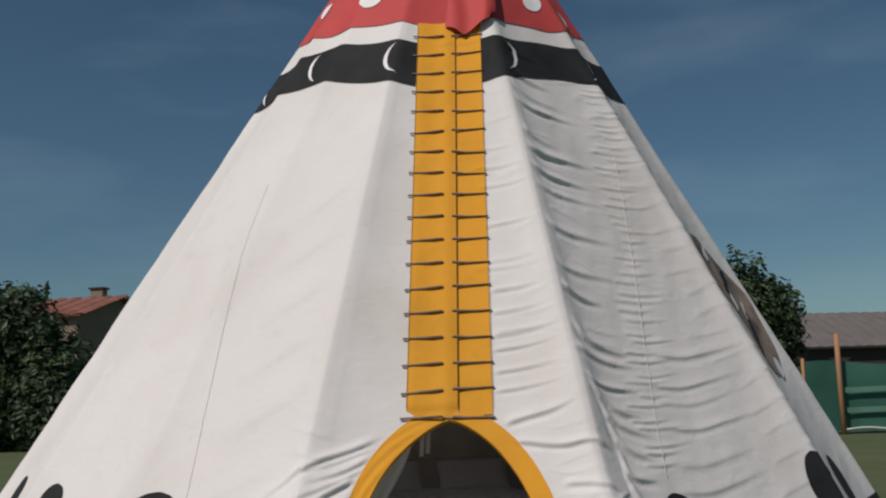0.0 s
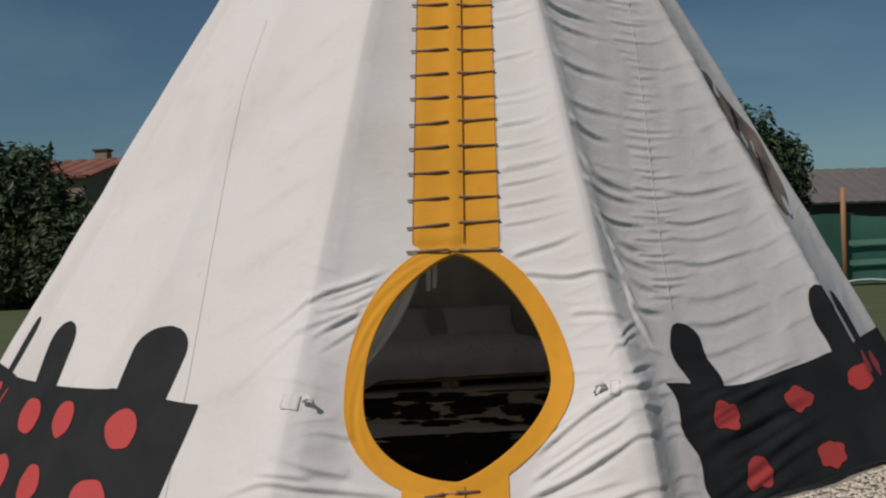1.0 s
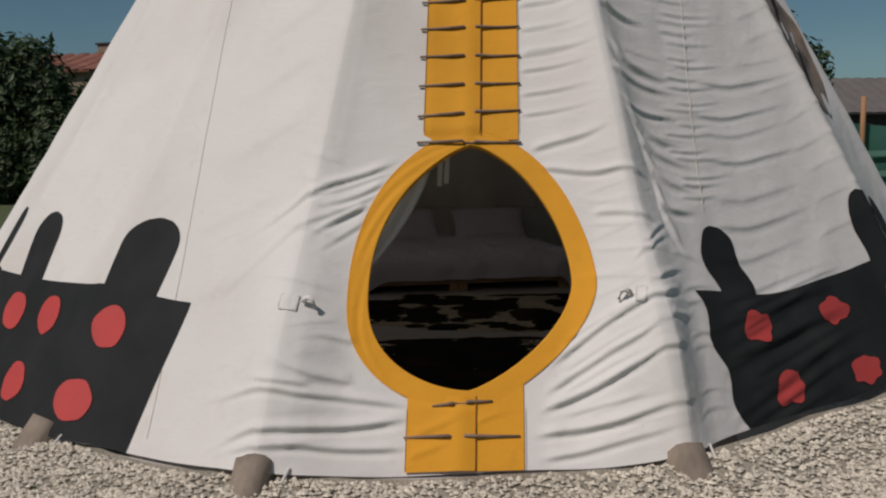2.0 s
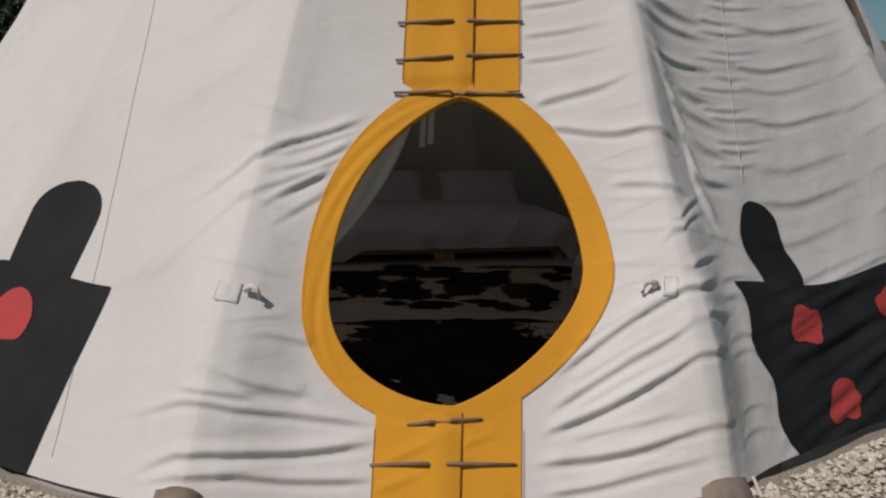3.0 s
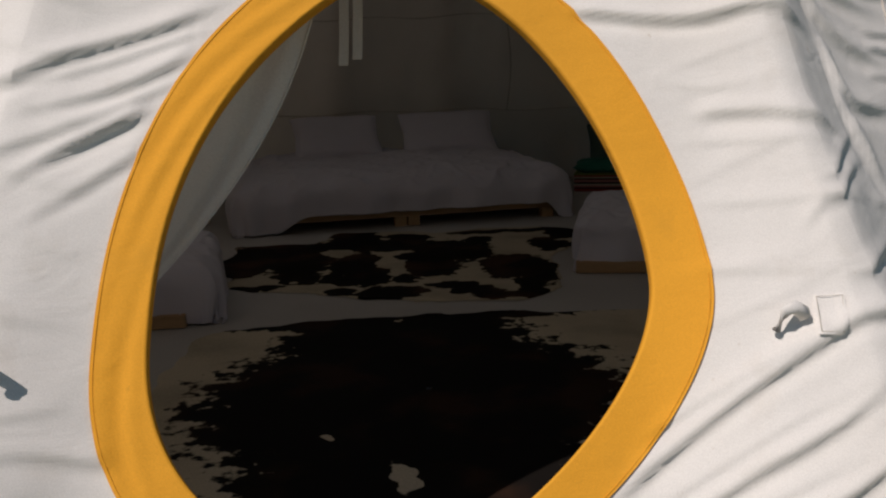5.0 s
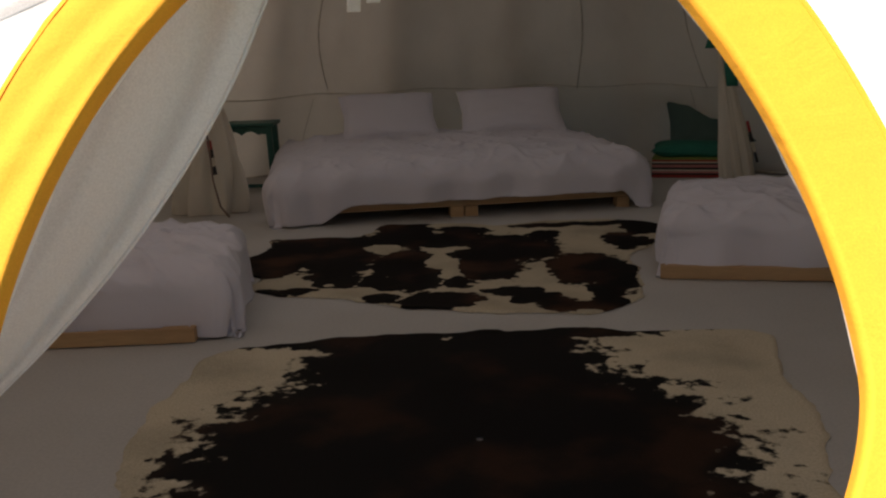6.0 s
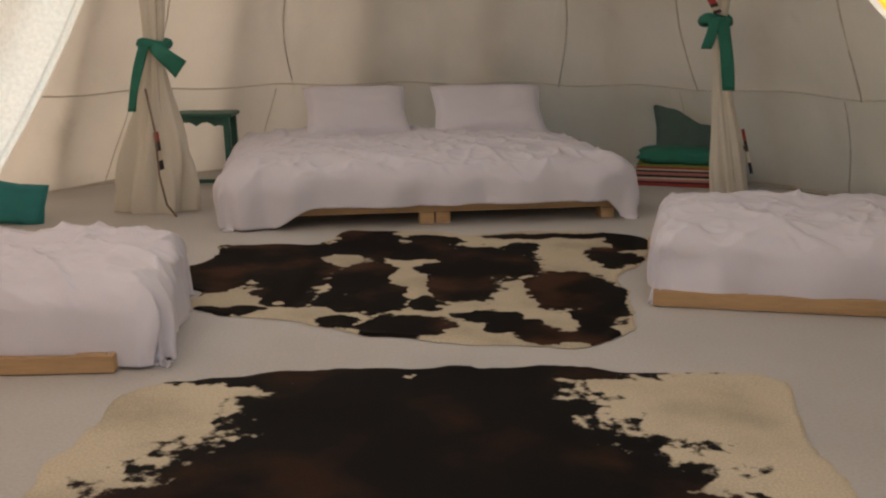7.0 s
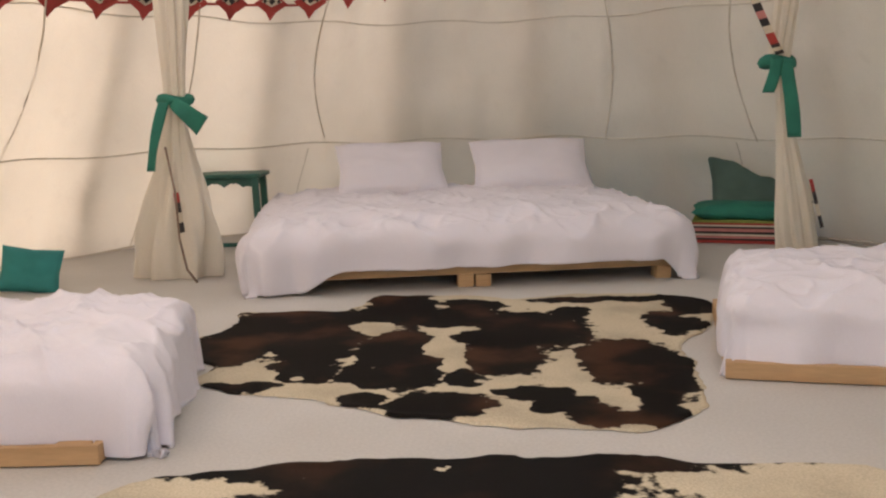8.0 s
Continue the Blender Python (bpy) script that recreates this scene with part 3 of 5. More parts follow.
# the yellow front: two lapping panels with the lacing between them
grid_object("yellow_panel", lambda u, z: on_cover(u, z, 0.012 + 0.012 * bell(u - 0.02, 0.06) - 0.004 * smooth01((-u - 0.16) / 0.04) - 0.012 * smooth01((DOOR_HIGH + 0.085 - z) / 0.05)),
            steps(-0.195, 0.07, 0.014), steps(DOOR_HIGH + 0.025, 4.13, 0.014), YELLOW, tipi)
grid_object("yellow_panel", lambda u, z: on_cover(u, z, 0.007), steps(0.055, 0.255, 0.014), steps(DOOR_HIGH + 0.025, 4.13, 0.014), YELLOW, tipi)
grid_object("yellow_panel", lambda u, v: on_cover(u, 0.045 + v * (0.266 + 0.2 * max(0.0, -u - 0.03)), 0.012 + 0.012 * bell(u - 0.0, 0.06) - 0.006 * smooth01((v - 0.8) / 0.1)), steps(-0.225, 0.06, 0.010), lin(0, 1, 30), YELLOW, tipi)
grid_object("yellow_panel", lambda u, v: on_cover(u, 0.045 + v * (0.255 + 0.42 * max(0.0, u - 0.045)), 0.007), steps(0.045, 0.262, 0.010), lin(0, 1, 34), YELLOW, tipi)
tube("seam", [on_cover(0.072, z, 0.020) for z in steps(DOOR_HIGH + 0.05, 4.1, 0.05)], 0.0026, STITCH, tipi, 5)
for u, z0, z1 in ((-0.195, DOOR_HIGH + 0.06, 4.1), (0.255, DOOR_HIGH + 0.06, 4.1), (-0.225, 0.05, 0.27), (0.262, 0.05, 0.27)):
    tube("seam", [on_cover(u, z, 0.014 if z1 > 1 or u < 0 else 0.016) for z in steps(z0, z1, 0.03)], 0.0014, STITCH, tipi, 4)
tube("seam", [on_cover(0.062, z, 0.014) for z in steps(0.05, DOOR_LOW - 0.02, 0.03)], 0.0024, STITCH, tipi, 4)
N_RIM = 400


def rim_band(i, v):
    u0, z0 = rim(i, N_RIM, 0.0)
    u1, z1 = rim(i, N_RIM, 0.105)
    if v < 0:                       # turned-in lip
        u, z = u0 + (u0 - u1) * 0.02 * v, z0
        return on_cover(u, z, 0.012 + 0.03 * v)
    u, z = u0 + (u1 - u0) * v, z0 + (z1 - z0) * v
    ripple = 0.007 * noise.noise(Vector((v * 3.5 + i * 0.05, i * 0.015, 3))) * smooth01((i - 210) / 40) * smooth01((395 - i) / 40) * math.sin(math.pi * v)
    return on_cover(u, z, 0.013 - 0.007 * v + ripple)


grid_object("door_border", rim_band, list(range(N_RIM)), [-1.0, -0.5, 0.0, 0.06, 0.12, 0.2, 0.3, 0.4, 0.5, 0.6, 0.7, 0.8, 0.9, 1.0], YELLOW, tipi, closed=True,
            label="yellow canvas border sewn round the door")
tube("stitching", [rim_band(i, 0.94) + (rim_band(i, 0.94) - Vector((0, 3.5, 0.8))).normalized() * 0.0005 for i in range(0, N_RIM + 1, 3)], 0.0011, YELLOW, tipi, 4)


grid_object("door_facing", lambda i, v: on_cover(*rim(i, N_RIM, 0.004 + 0.006 * v), 0.004 - (0.026 + 0.014 * math.sin(2 * math.pi * i / N_RIM) ** 2) * v + 0.004 * math.sin(i * 0.28) * v), list(range(N_RIM)), lin(0, 1, 5), CANVAS, tipi, closed=True,
            label="white canvas facing turned in round the door")


def pin(z, left=(-0.226, -0.012), right=(0.052, 0.268)):
    """A lacing pin through both panels: it shows on either side of the lap."""
    tilt = fold_rng.uniform(-0.012, 0.012)
    pts = [on_cover(left[0], z + tilt - 0.003, 0.011), on_cover(left[0] * 0.5, z + tilt * 0.6, 0.018), on_cover(left[1], z + tilt * 0.3, 0.030), on_cover(left[1] + 0.014, z, 0.012),
           on_cover(right[0] - 0.012, z, 0.012), on_cover(right[0], z - tilt * 0.3 + 0.004, 0.025), on_cover(right[1] * 0.5, z - tilt * 0.6 + 0.004, 0.013), on_cover(right[1], z - tilt + 0.004, 0.010)]
    tube("lacing_pin", pts, lambda t: 0.0072 * (0.75 if t in (0, 1) else 1), PIN, tipi, 8)


for k in range(18):
    pin(1.367 + 0.139 * k + 0.00093 * k * k)
pin(0.285, (-0.12, -0.04), (0.03, 0.13))
pin(0.165, (-0.235, -0.05), (0.02, 0.245))


def disc(name, u, z, ru, rz, mat, tilt=0.0, off=0.008, wob=0.05, seed=0):
    rr = lin(0.02, 1, 9)

    def f(k, r):
        a = 2 * math.pi * k / 28
        w = 1 + wob * noise.noise(Vector((math.cos(a) * 1.5 + seed, math.sin(a) * 1.5, seed * 0.7)))
        du, dz = ru * r * w * math.cos(a), rz * r * w * math.sin(a)
        return on_cover(u + du + tilt * dz, z + dz, off)
    return grid_object(name, f, list(range(28)), rr, mat, tipi, closed=True)


def arc_u(a, z):
    return radians(a - MID) * RX * (1 - z / APEX.z)


# lower black band, either side of the door, with fingers and red dots
def band_top(a):
    if a < 0:
        return 0.650 + 0.038 * smooth01((-a - 22) / 10) - 0.010 * bell(a + 43, 6)
    return 0.684 - 0.068 * bell(a - 31, 7) - 0.02 * bell(a - 40, 6) + 0.02 * smooth01((a - 42) / 8)


for first, last, wave in ((-21.9, -84.0, 0.0), (21.1, 84.0, 0.4)):
    side = 1 if first > 0 else -1

    def band(f, v, first=first, last=last, wave=wave, side=side):
        a = first + (last - first) * f
        top = band_top(a)
        low = hem(a) + 0.001
        z = low + (top - low) * v
        edge = (1 - v) * 1.7 + wave * math.sin(z * 24) * 1.0
        a += side * edge * (1 - f) ** 6
        return cover_point(a, z, 0.005)
    grid_object("painted_band", band, lin(0, 1, 240), lin(0, 1, 52), BLACK, tipi, label="black painted band round the foot of the canvas")


def finger(a0, a1, top_a, top, wobble=0.0):
    """A rounded finger that rises from the band."""
    base = band_top((a0 + a1) / 2) - 0.03

    def f(s, v):
        z = base + (top - base) * v
        cap = math.sqrt(max(0.0, 1 - max(0.0, (v - 0.62) / 0.38) ** 2))
        mid = (a0 + a1) / 2 + (top_a - (a0 + a1) / 2) * v
        half = abs(a1 - a0) / 2 * (0.95 + 0.12 * v) * cap
        return cover_point(mid + s * half + wobble * math.sin(v * 9), z, 0.0055)
    grid_object("painted_finger", f, lin(-1, 1, 28), lin(0, 0.999, 34), BLACK, tipi)


finger(-25.7, -31.8, -28.5, 1.014)
finger(-43.8, -48.1, -47.8, 1.026)
finger(-61.0, -65.0, -64.5, 1.03)
finger(24.1, 28.8, 25.1, 0.948, 0.35)
finger(46.9, 51.2, 49.6, 1.060, 0.2)
finger(58.5, 63.0, 60.5, 1.02)
dots = [(-29.4, 0.51), (-39.5, 0.52), (-46.0, 0.513), (-54.2, 0.533), (-30.1, 0.195), (-40.1, 0.205), (-46.3, 0.215), (-55.0, 0.22), (-63, 0.53), (-64, 0.22),
        (27.6, 0.484), (38.5, 0.491), (29.0, 0.207), (39.8, 0.206), (49.0, 0.53), (56.5, 0.58), (51.0, 0.24), (62.0, 0.54), (61.0, 0.25)]
for i, (a, z) in enumerate(dots):
    disc("painted_dot", arc_u(a, z), z, 0.105 if a < 0 else 0.118, 0.088 if a < 0 else 0.064, RED, 0.15 if a < 0 else -0.1, 0.0095, 0.12 if a < 0 else 0.35, i)

# upper black band with crescents, and the red top with white dots
for first, last in ((-5.6, -84.0), (9.6, 84.0)):
    grid_object("painted_band", lambda f, v, a=first, b=last: cover_point(a + (b - a) * f, (3.545 + 0.395 * v) + (0.19 - 0.06 * v) * smooth01(abs((a + (b - a) * f)) / 42), 0.005),
                lin(0, 1, 180), lin(0, 1, 26), BLACK, tipi, label="black painted band near the top of the canvas")
for a, flip in ((-38.5, 1), (-11.4, 1), (18.2, -1), (50.0, -1), (-66, 1)):
    def moon(t, v, a=a, flip=flip):
        q = math.pi * (0.10 + 0.80 * t)
        thick = 0.046 * math.sin(math.pi * t)
        r = 0.145 - thick * v
        return on_cover(arc_u(a, 3.785) - flip * r * math.sin(q) + flip * (0.05 - thick * v * 0.2), 3.765 + 0.14 * smooth01(abs(a) / 42) + r * math.cos(q), 0.009)
    grid_object("painted_crescent", moon, lin(0, 1, 26), lin(0, 1, 5), WHITE_PAINT, tipi)
grid_object("red_top", lambda a, v: cover_point(a, (4.11 + 0.10 * smooth01(abs(a) / 35) + 0.12 * smooth01((abs(a) - 40) / 30)) * (1 - v) + 5.93 * v, 0.007),
            lin(-180, 180, 420), lin(0, 1, 50), RED, tipi, label="red painted top of the canvas with white dots")
for i, (a, z) in enumerate([(-28.7, 4.465), (-62, 4.60), (40.1, 4.48), (57, 4.42), (-45, 4.95), (12, 4.9), (-14, 5.0), (70, 4.95), (100, 4.6), (140, 4.6), (180, 4.6), (-140, 4.6), (-100, 4.6)]):
    disc("painted_dot", arc_u(a, z), z, 0.095, 0.085, WHITE_PAINT, 0, 0.013, 0.1, 40 + i)


def flap(s, v):
    """The smoke flap laps over the head of the lacing."""
    u = 0.0 + 0.46 * s * (1 - 0.30 * (1 - v)) + 0.02 * math.sin(v * 5)
    z = 3.985 + 0.22 * abs(s - 0.42) + 0.75 * v
    return on_cover(u, z, 0.035 + 0.018 * math.sin(9 * s + 3 * v) + 0.02 * math.sin(3.1 * s))


grid_object("smoke_flap", flap, lin(0, 1, 26), lin(0, 1, 30), RED, tipi)


def mural(s, v):
    z = 1.55 + 1.02 * v
    mid = 62.5 + 2.0 * math.sin(v * 4) - 1 * v
    half = 6.5 * (math.sin(math.pi * min(1, v * 0.96 + 0.02)) ** 0.5) + 0.6 * math.sin(v * 13)
    return cover_point(mid + s * half, z, 0.006)


grid_object("painted_picture", mural, lin(-1, 1, 40), lin(0, 1, 60), MURAL, tipi, label="weathered brown painting on the shaded side")
for i, (a, z, w, h, m) in enumerate(((62.0, 1.85, 0.07, 0.10, BLACK), (60.5, 2.05, 0.05, 0.07, WHITE_PAINT), (63.0, 2.22, 0.06, 0.09, BLACK), (61.0, 2.42, 0.05, 0.06, WHITE_PAINT), (64.5, 2.02, 0.04, 0.08, WHITE_PAINT), (60.0, 1.75, 0.04, 0.05, BLACK))):
    disc("painted_mark", arc_u(a, z), z, w, h, m, 0.3, 0.010, 0.6, 90 + i)
disc("painted_dot", arc_u(64.5, 1.60), 1.60, 0.06, 0.075, WHITE_PAINT, 0, 0.010, 0.2, 77)

# sewn seams
for a0, a1, z0, z1 in ((-22.0, -35.5, 0.1, 2.9), (25.2, 43.0, 1.02, 3.10)):
    tube("seam", [cover_point(a0 + (a1 - a0) * ((z - z0) / (z1 - z0)) ** 1.3, z, 0.002) for z in steps(z0, z1, 0.03)], 0.0012 if a0 < 0 else 0.0020, CANVAS_THREAD, tipi, 4)


# tie patches beside the door
def tie_patch(u, z, way):
    grid_object("tie_patch", lambda s, v: on_cover(u + s + 0.15 * v, z + v - 0.1 * s, 0.005 + 0.003 * noise.noise(Vector((s * 60, v * 60, u))) + 0.002 * bell(abs(s) - 0.020, 0.006)), lin(-0.026, 0.026, 11), lin(-0.032, 0.032, 11), CANVAS, tipi)
    edge = [(-0.022, -0.028), (0.022, -0.028), (0.022, 0.028), (-0.022, 0.028), (-0.022, -0.028)]
    tube("stitching", [on_cover(u + s + 0.15 * v, z + v - 0.1 * s, 0.0090) for s, v in edge], 0.0009, CANVAS_THREAD, tipi, 4)
    base = on_cover(u + way * 0.045, z + 0.005, 0.014)
    out = (base - on_cover(u + way * 0.045, z + 0.005, 0.0)).normalized()
    knot = [base, base + out * 0.012 + Vector((way * 0.022, 0, 0.010)), base + out * 0.02 + Vector((way * 0.04, 0, 0.0)), base + out * 0.010 + Vector((way * 0.05, 0, -0.03))]
    tube("tie_knot", knot, lambda t: 0.013 - 0.005 * t, CANVAS, tipi, 8, lump=0.4)


tie_patch(-0.730, 0.655, 1)
tie_patch(0.765, 0.665, -1)

# poles
for i, a in enumerate(POLES):
    f0 = foot(a)
    out = Vector((f0.x - CX, f0.y - CY, 0)).normalized()
    f0 = f0 - out * 0.06
    d = (APEX - f0).normalized()
    start = f0 - d * 0.10 + Vector((0, 0, 0.03))
    tip = APEX - out * 0.075 + d * (0.9 + 0.25 * math.sin(i * 2.1)) + Vector((0, 0, 0.05 * math.sin(i)))
    pts = [start.lerp(tip, t)  for t in lin(0, 1, 14)]
    tube("pole", pts, lambda t: 0.048 - 0.020 * t, LOG, tipi, 12, lump=0.1)
    if abs(a) < 100:       # the butt of the pole, sawn off outside the hem
        b = foot(a) + out * 0.035 + Vector((0, 0, -0.05))
        tube("pole_butt", [b + out * 0.055 + Vector((0, 0, -0.05)), b + out * 0.05 + Vector((0, 0, -0.045)), b + out * 0.0 + Vector((0, 0, 0.025)), b - out * 0.055 + Vector((0, 0, 0.085)), b - out * 0.10 + Vector((0, 0, 0.13))],
             lambda t: 0.072 if t == 0 else 0.084, LOG, tipi, 14, lump=0.35, label="sawn grey butt of a tipi pole")
        tube("peg_rope", [cover_point(a + 2.2, hem(a) + 0.02, 0.004), b + out * 0.10 + Vector((0.10, 0, -0.02))], 0.006, CANVAS, tipi, 6)

# ---- inside: floor and liner ----
def liner_point(a, z, off=0.0):
    """The inner lining hangs inside the poles; a is the bearing from the door, z the height."""
    t = (a + 180) / 360 * 18
    f0 = foot(a)
    mid = Vector((CX, CY, 0))
    base = mid + (f0 - mid) * 0.955
    s = z / APEX.z
    p = base.lerp(APEX, s)
    p.z = z
    out = (base - mid).normalized()
    hang = abs(math.sin(math.pi * t))
    d = -0.05 * (1 - hang) ** 2 + 0.035 * math.sin(math.pi * min(1, z / 0.68)) * hang
    d += 0.03 * noise.noise(Vector((a * 0.11, z * 1.6, 4))) + 0.024 * noise.noise(Vector((a * 0.5, z * 4, 9))) + 0.008 * noise.noise(Vector((a * 1.3 + z * 3, z * 7, 5))) + 0.016 * noise.noise(Vector((a * 0.33 + z * 2.2, z * 0.9, 2)))
    d += 0.010 * math.sin(a * 0.9 + z * 3.0) * smooth01((0.75 - z) / 0.3)
    return p + out * (d * smooth01(max(z, 0) / 0.12) + off)


floor_pts = [foot(a) for a in lin(-180, 176, 90)]
bm = bmesh.new()
top = [bm.verts.new((CX + (p.x - CX) * 0.962, CY + (p.y - CY) * 0.962, 0.0)) for p in floor_pts]
low = [bm.verts.new((v.co.x, v.co.y, -0.05)) for v in top]
bm.faces.new(top)
bm.faces.new(list(reversed(low)))
for i in range(len(top)):
    bm.faces.new((top[i - 1], low[i - 1], low[i], top[i]))
bmesh.ops.recalc_face_normals(bm, faces=bm.faces[:])
floor_ob = tagged(part("floor", bm, FLOOR), "smooth white painted floor inside the tipi", "floor", kind="structure")

LINER_TOP = 1.90
liner = thing("liner", None, "cream cotton lining hung inside the tipi", "tent lining", kind="structure")
grid_object("lining", lambda a, z: liner_point(a, z), lin(22, 338, 300), lin(-0.012, LINER_TOP, 60), LINER, liner)
for z, r in ((0.70, 0.0055), (1.54, 0.005), (0.012, 0.008)):
    tube("hem_seam", [liner_point(a, z + 0.012 * math.sin(a * 0.35), -0.004) for a in lin(22, 338, 220)], r, SEAM, liner, 6)
for k in range(1, 18):
    a = -180 + 360 * k / 18
    if abs(a) < 25:
        continue
    bow = 2.6 * math.sin(k * 1.7)
    tube("upright_seam", [liner_point(a + bow * math.sin(math.pi * (z - 0.68) / 1.2), z, -0.004) for z in lin(0.68, LINER_TOP, 26)], 0.0056, SEAM, liner, 6)
    tube("upright_seam", [liner_point(a + 3 + 0.8 * math.sin(k + 4 * z), z, -0.003) for z in lin(0.01, 0.67, 14)], 0.0035, SEAM, liner, 6)


# woven border along the lining: red diamonds with black hearts, and red lines
def border_piece(name, a, z, shape, mat, off=-0.012):
    pts = [liner_point(a + da, z + dz, off) for da, dz in shape]
    mid = sum(pts, Vector()) / len(pts)
    mesh_object(name, [mid] + pts, [(0, i + 1, (i + 1) % len(pts) + 1) for i in range(len(pts))], mat, liner, False)


for k in range(32):
    a = 92 + 5.6 * k
    z = 1.66 - 0.085 * smooth01((a - 195) / 60) + 0.10 * smooth01((207 - a) / 14) + 0.18 * smooth01((205 - a) / 60)
    border_piece("red_diamond", a, z, [(-2.4, 0.0), (-0.9, 0.045), (0, 0.055), (0.9, 0.045), (2.4, 0), (0.7, -0.055), (0, -0.105), (-0.7, -0.055)], RUST)
    border_piece("pale_diamond", a, z + 0.012, [(-1.5, 0), (0, 0.034), (1.5, 0), (0, -0.034)], CREAM, -0.016)
    border_piece("black_diamond", a, z + 0.012, [(-0.5, 0), (0, 0.022), (0.5, 0), (0, -0.022)], INK, -0.020)
    for s in (-1, 1):
        border_piece("black_diamond", a + 0.95 * s, z + 0.012, [(-0.3, 0), (0, 0.014), (0.3, 0), (0, -0.014)], INK, -0.020)
grid_object("red_line", lambda a, v: liner_point(a, 1.645 + 0.014 * v - 0.085 * smooth01((a - 195) / 60) + 0.10 * smooth01((207 - a) / 14) + 0.18 * smooth01((205 - a) / 60), -0.010), lin(88, 272, 160), [0, 1], RUST, liner)
grid_object("red_line", lambda a, v: liner_point(a, 1.695 + 0.014 * v - 0.085 * smooth01((a - 195) / 60) + 0.10 * smooth01((207 - a) / 14) + 0.18 * smooth01((205 - a) / 60), -0.010), lin(88, 272, 160), [0, 1], RUST, liner)


# door curtains: thin cotton drawn aside, just behind the door
def door_curtain(side):
    """Hangs from above the door and is gathered to one side."""
    def f(s, v):
        # v 0 at the top, 1 at the foot; s 0 at the free edge, 1 at the outer edge
        z = 2.10 - 2.08 * v
        if side < 0:
            free = -0.19 + (0.37 * (z - 1.17) if z > 1.17 else -0.42 * (1.17 - z) - 0.65 * (1.17 - z) ** 2)
        else:
            free = 0.34 + (-0.10 * (z - 1.14) if z > 1.14 else 0.62 * (1.14 - z))
        outer = side * (1.05 - 0.28 * z)
        if side * outer < side * free + 0.10:
            outer = free + side * 0.10
        x = free + (outer - free) * s
        near = cover_point(bearing(x + 0.0, z), z, 0).y + 0.07
        y = 0.74 + 0.05 * math.sin(s * 9 + v * 2.4) + 0.012 * math.sin(s * 37 + 5 * v) + 0.05 * s
        return Vector((x, max(y, near), z))
    c = thing("door_curtain", None, "thin white cotton curtain drawn aside behind the door", "curtain")
    sheet = grid_object("sheet", f, lin(0, 1, 70), lin(0, 1, 90), VEIL, c)
    tube("hem", [f(0, v) for v in lin(0, 1, 90)], 0.0035, CANVAS, c, 6)
    return c


door_curtain(-1)

# ties that hang down behind the door's head
strap_thing = thing("hanging_tie", None, "pair of white cotton ties hanging behind the door", "tie")
for x, low, dy in ((-0.138, 1.141, 0.06), (-0.103, 1.155, 0.06)):
    grid_object("tape", lambda s, v, x=x, low=low, dy=dy: Vector((x + 0.012 * s + 0.01 * math.sin(v * 4), 1.10 + dy + 0.006 * math.sin(v * 7), low + 0.62 * v)), lin(-1, 1, 3), lin(0, 1, 16), VEIL, strap_thing)


# ---- hides ----
def cowhide(name, label, at, half_x, half_y, legs, blobs, pale, mat, base, z, seed, turn=0.0):
    """A flat hide: a squarish body with legs at its corners and a frayed edge; blobs: dark fields; pale: pale ones."""
    rim_n, ring_n = 260, 80

    def edge(q):
        c, s = math.cos(q), math.sin(q)
        p = 3.4
        r = (abs(c) ** p + abs(s) ** p) ** (-1 / p)
        for la, ll, lw in legs:
            dq = (q - la + math.pi) % (2 * math.pi) - math.pi
            r += ll * bell(dq, lw)
        r += 0.02 * noise.noise(Vector((c * 2.5, s * 2.5, seed))) + 0.03 * noise.noise(Vector((c * 8, s * 8, seed + 3))) + 0.012 * noise.noise(Vector((c * 30, s * 30, seed)))
        return r

    verts, marks = [], []
    for j in range(ring_n + 1):
        for k in range(rim_n):
            q = 2 * math.pi * k / rim_n
            r = edge(q) * (0.01 + 0.99 * j / ring_n)
            x, y = half_x * r * math.cos(q), half_y * r * math.sin(q)
            h = 0.005 + 0.004 * noise.noise(Vector((x * 3, y * 3, seed))) + 0.012 * smooth01((j - ring_n * 0.93) / (ring_n * 0.07)) * max(0, noise.noise(Vector((x * 5, y * 5, seed + 1))))
            if j == ring_n:
                h = 0.001
            verts.append((x, y, h + z))
            f = base
            wx = x + 0.05 * noise.noise(Vector((x * 5, y * 5, seed + 5))) + 0.035 * noise.noise(Vector((x * 14, y * 14, seed + 6)))
            wy = y + 0.05 * noise.noise(Vector((x * 5, y * 5, seed + 15))) + 0.03 * noise.noise(Vector((x * 14, y * 14, seed + 16)))
            f += max(math.exp(-abs((wx - bx) / rx) ** 2.4 - abs((wy - by) / ry) ** 2.4) for bx, by, rx, ry in blobs)
            f -= max(math.exp(-((wx - bx) / rx) ** 2 - ((wy - by) / ry) ** 2) for bx, by, rx, ry in pale)
            f += 0.16 * noise.noise(Vector((x * 9, y * 12, seed + 7))) + 0.05 * noise.noise(Vector((x * 22, y * 26, seed + 8)))
            marks.append(f)
    faces = [(j * rim_n + k, j * rim_n + (k + 1) % rim_n, (j + 1) * rim_n + (k + 1) % rim_n, (j + 1) * rim_n + k) for j in range(ring_n) for k in range(rim_n)]
    ob = mesh_object(name, verts, faces, mat)
    attr = ob.data.attributes.new("mark", "FLOAT", "POINT")
    attr.data.foreach_set("value", marks)
    ob.matrix_basis = pose(*at, 0, 0, turn)
    return tagged(ob, label, "rug")


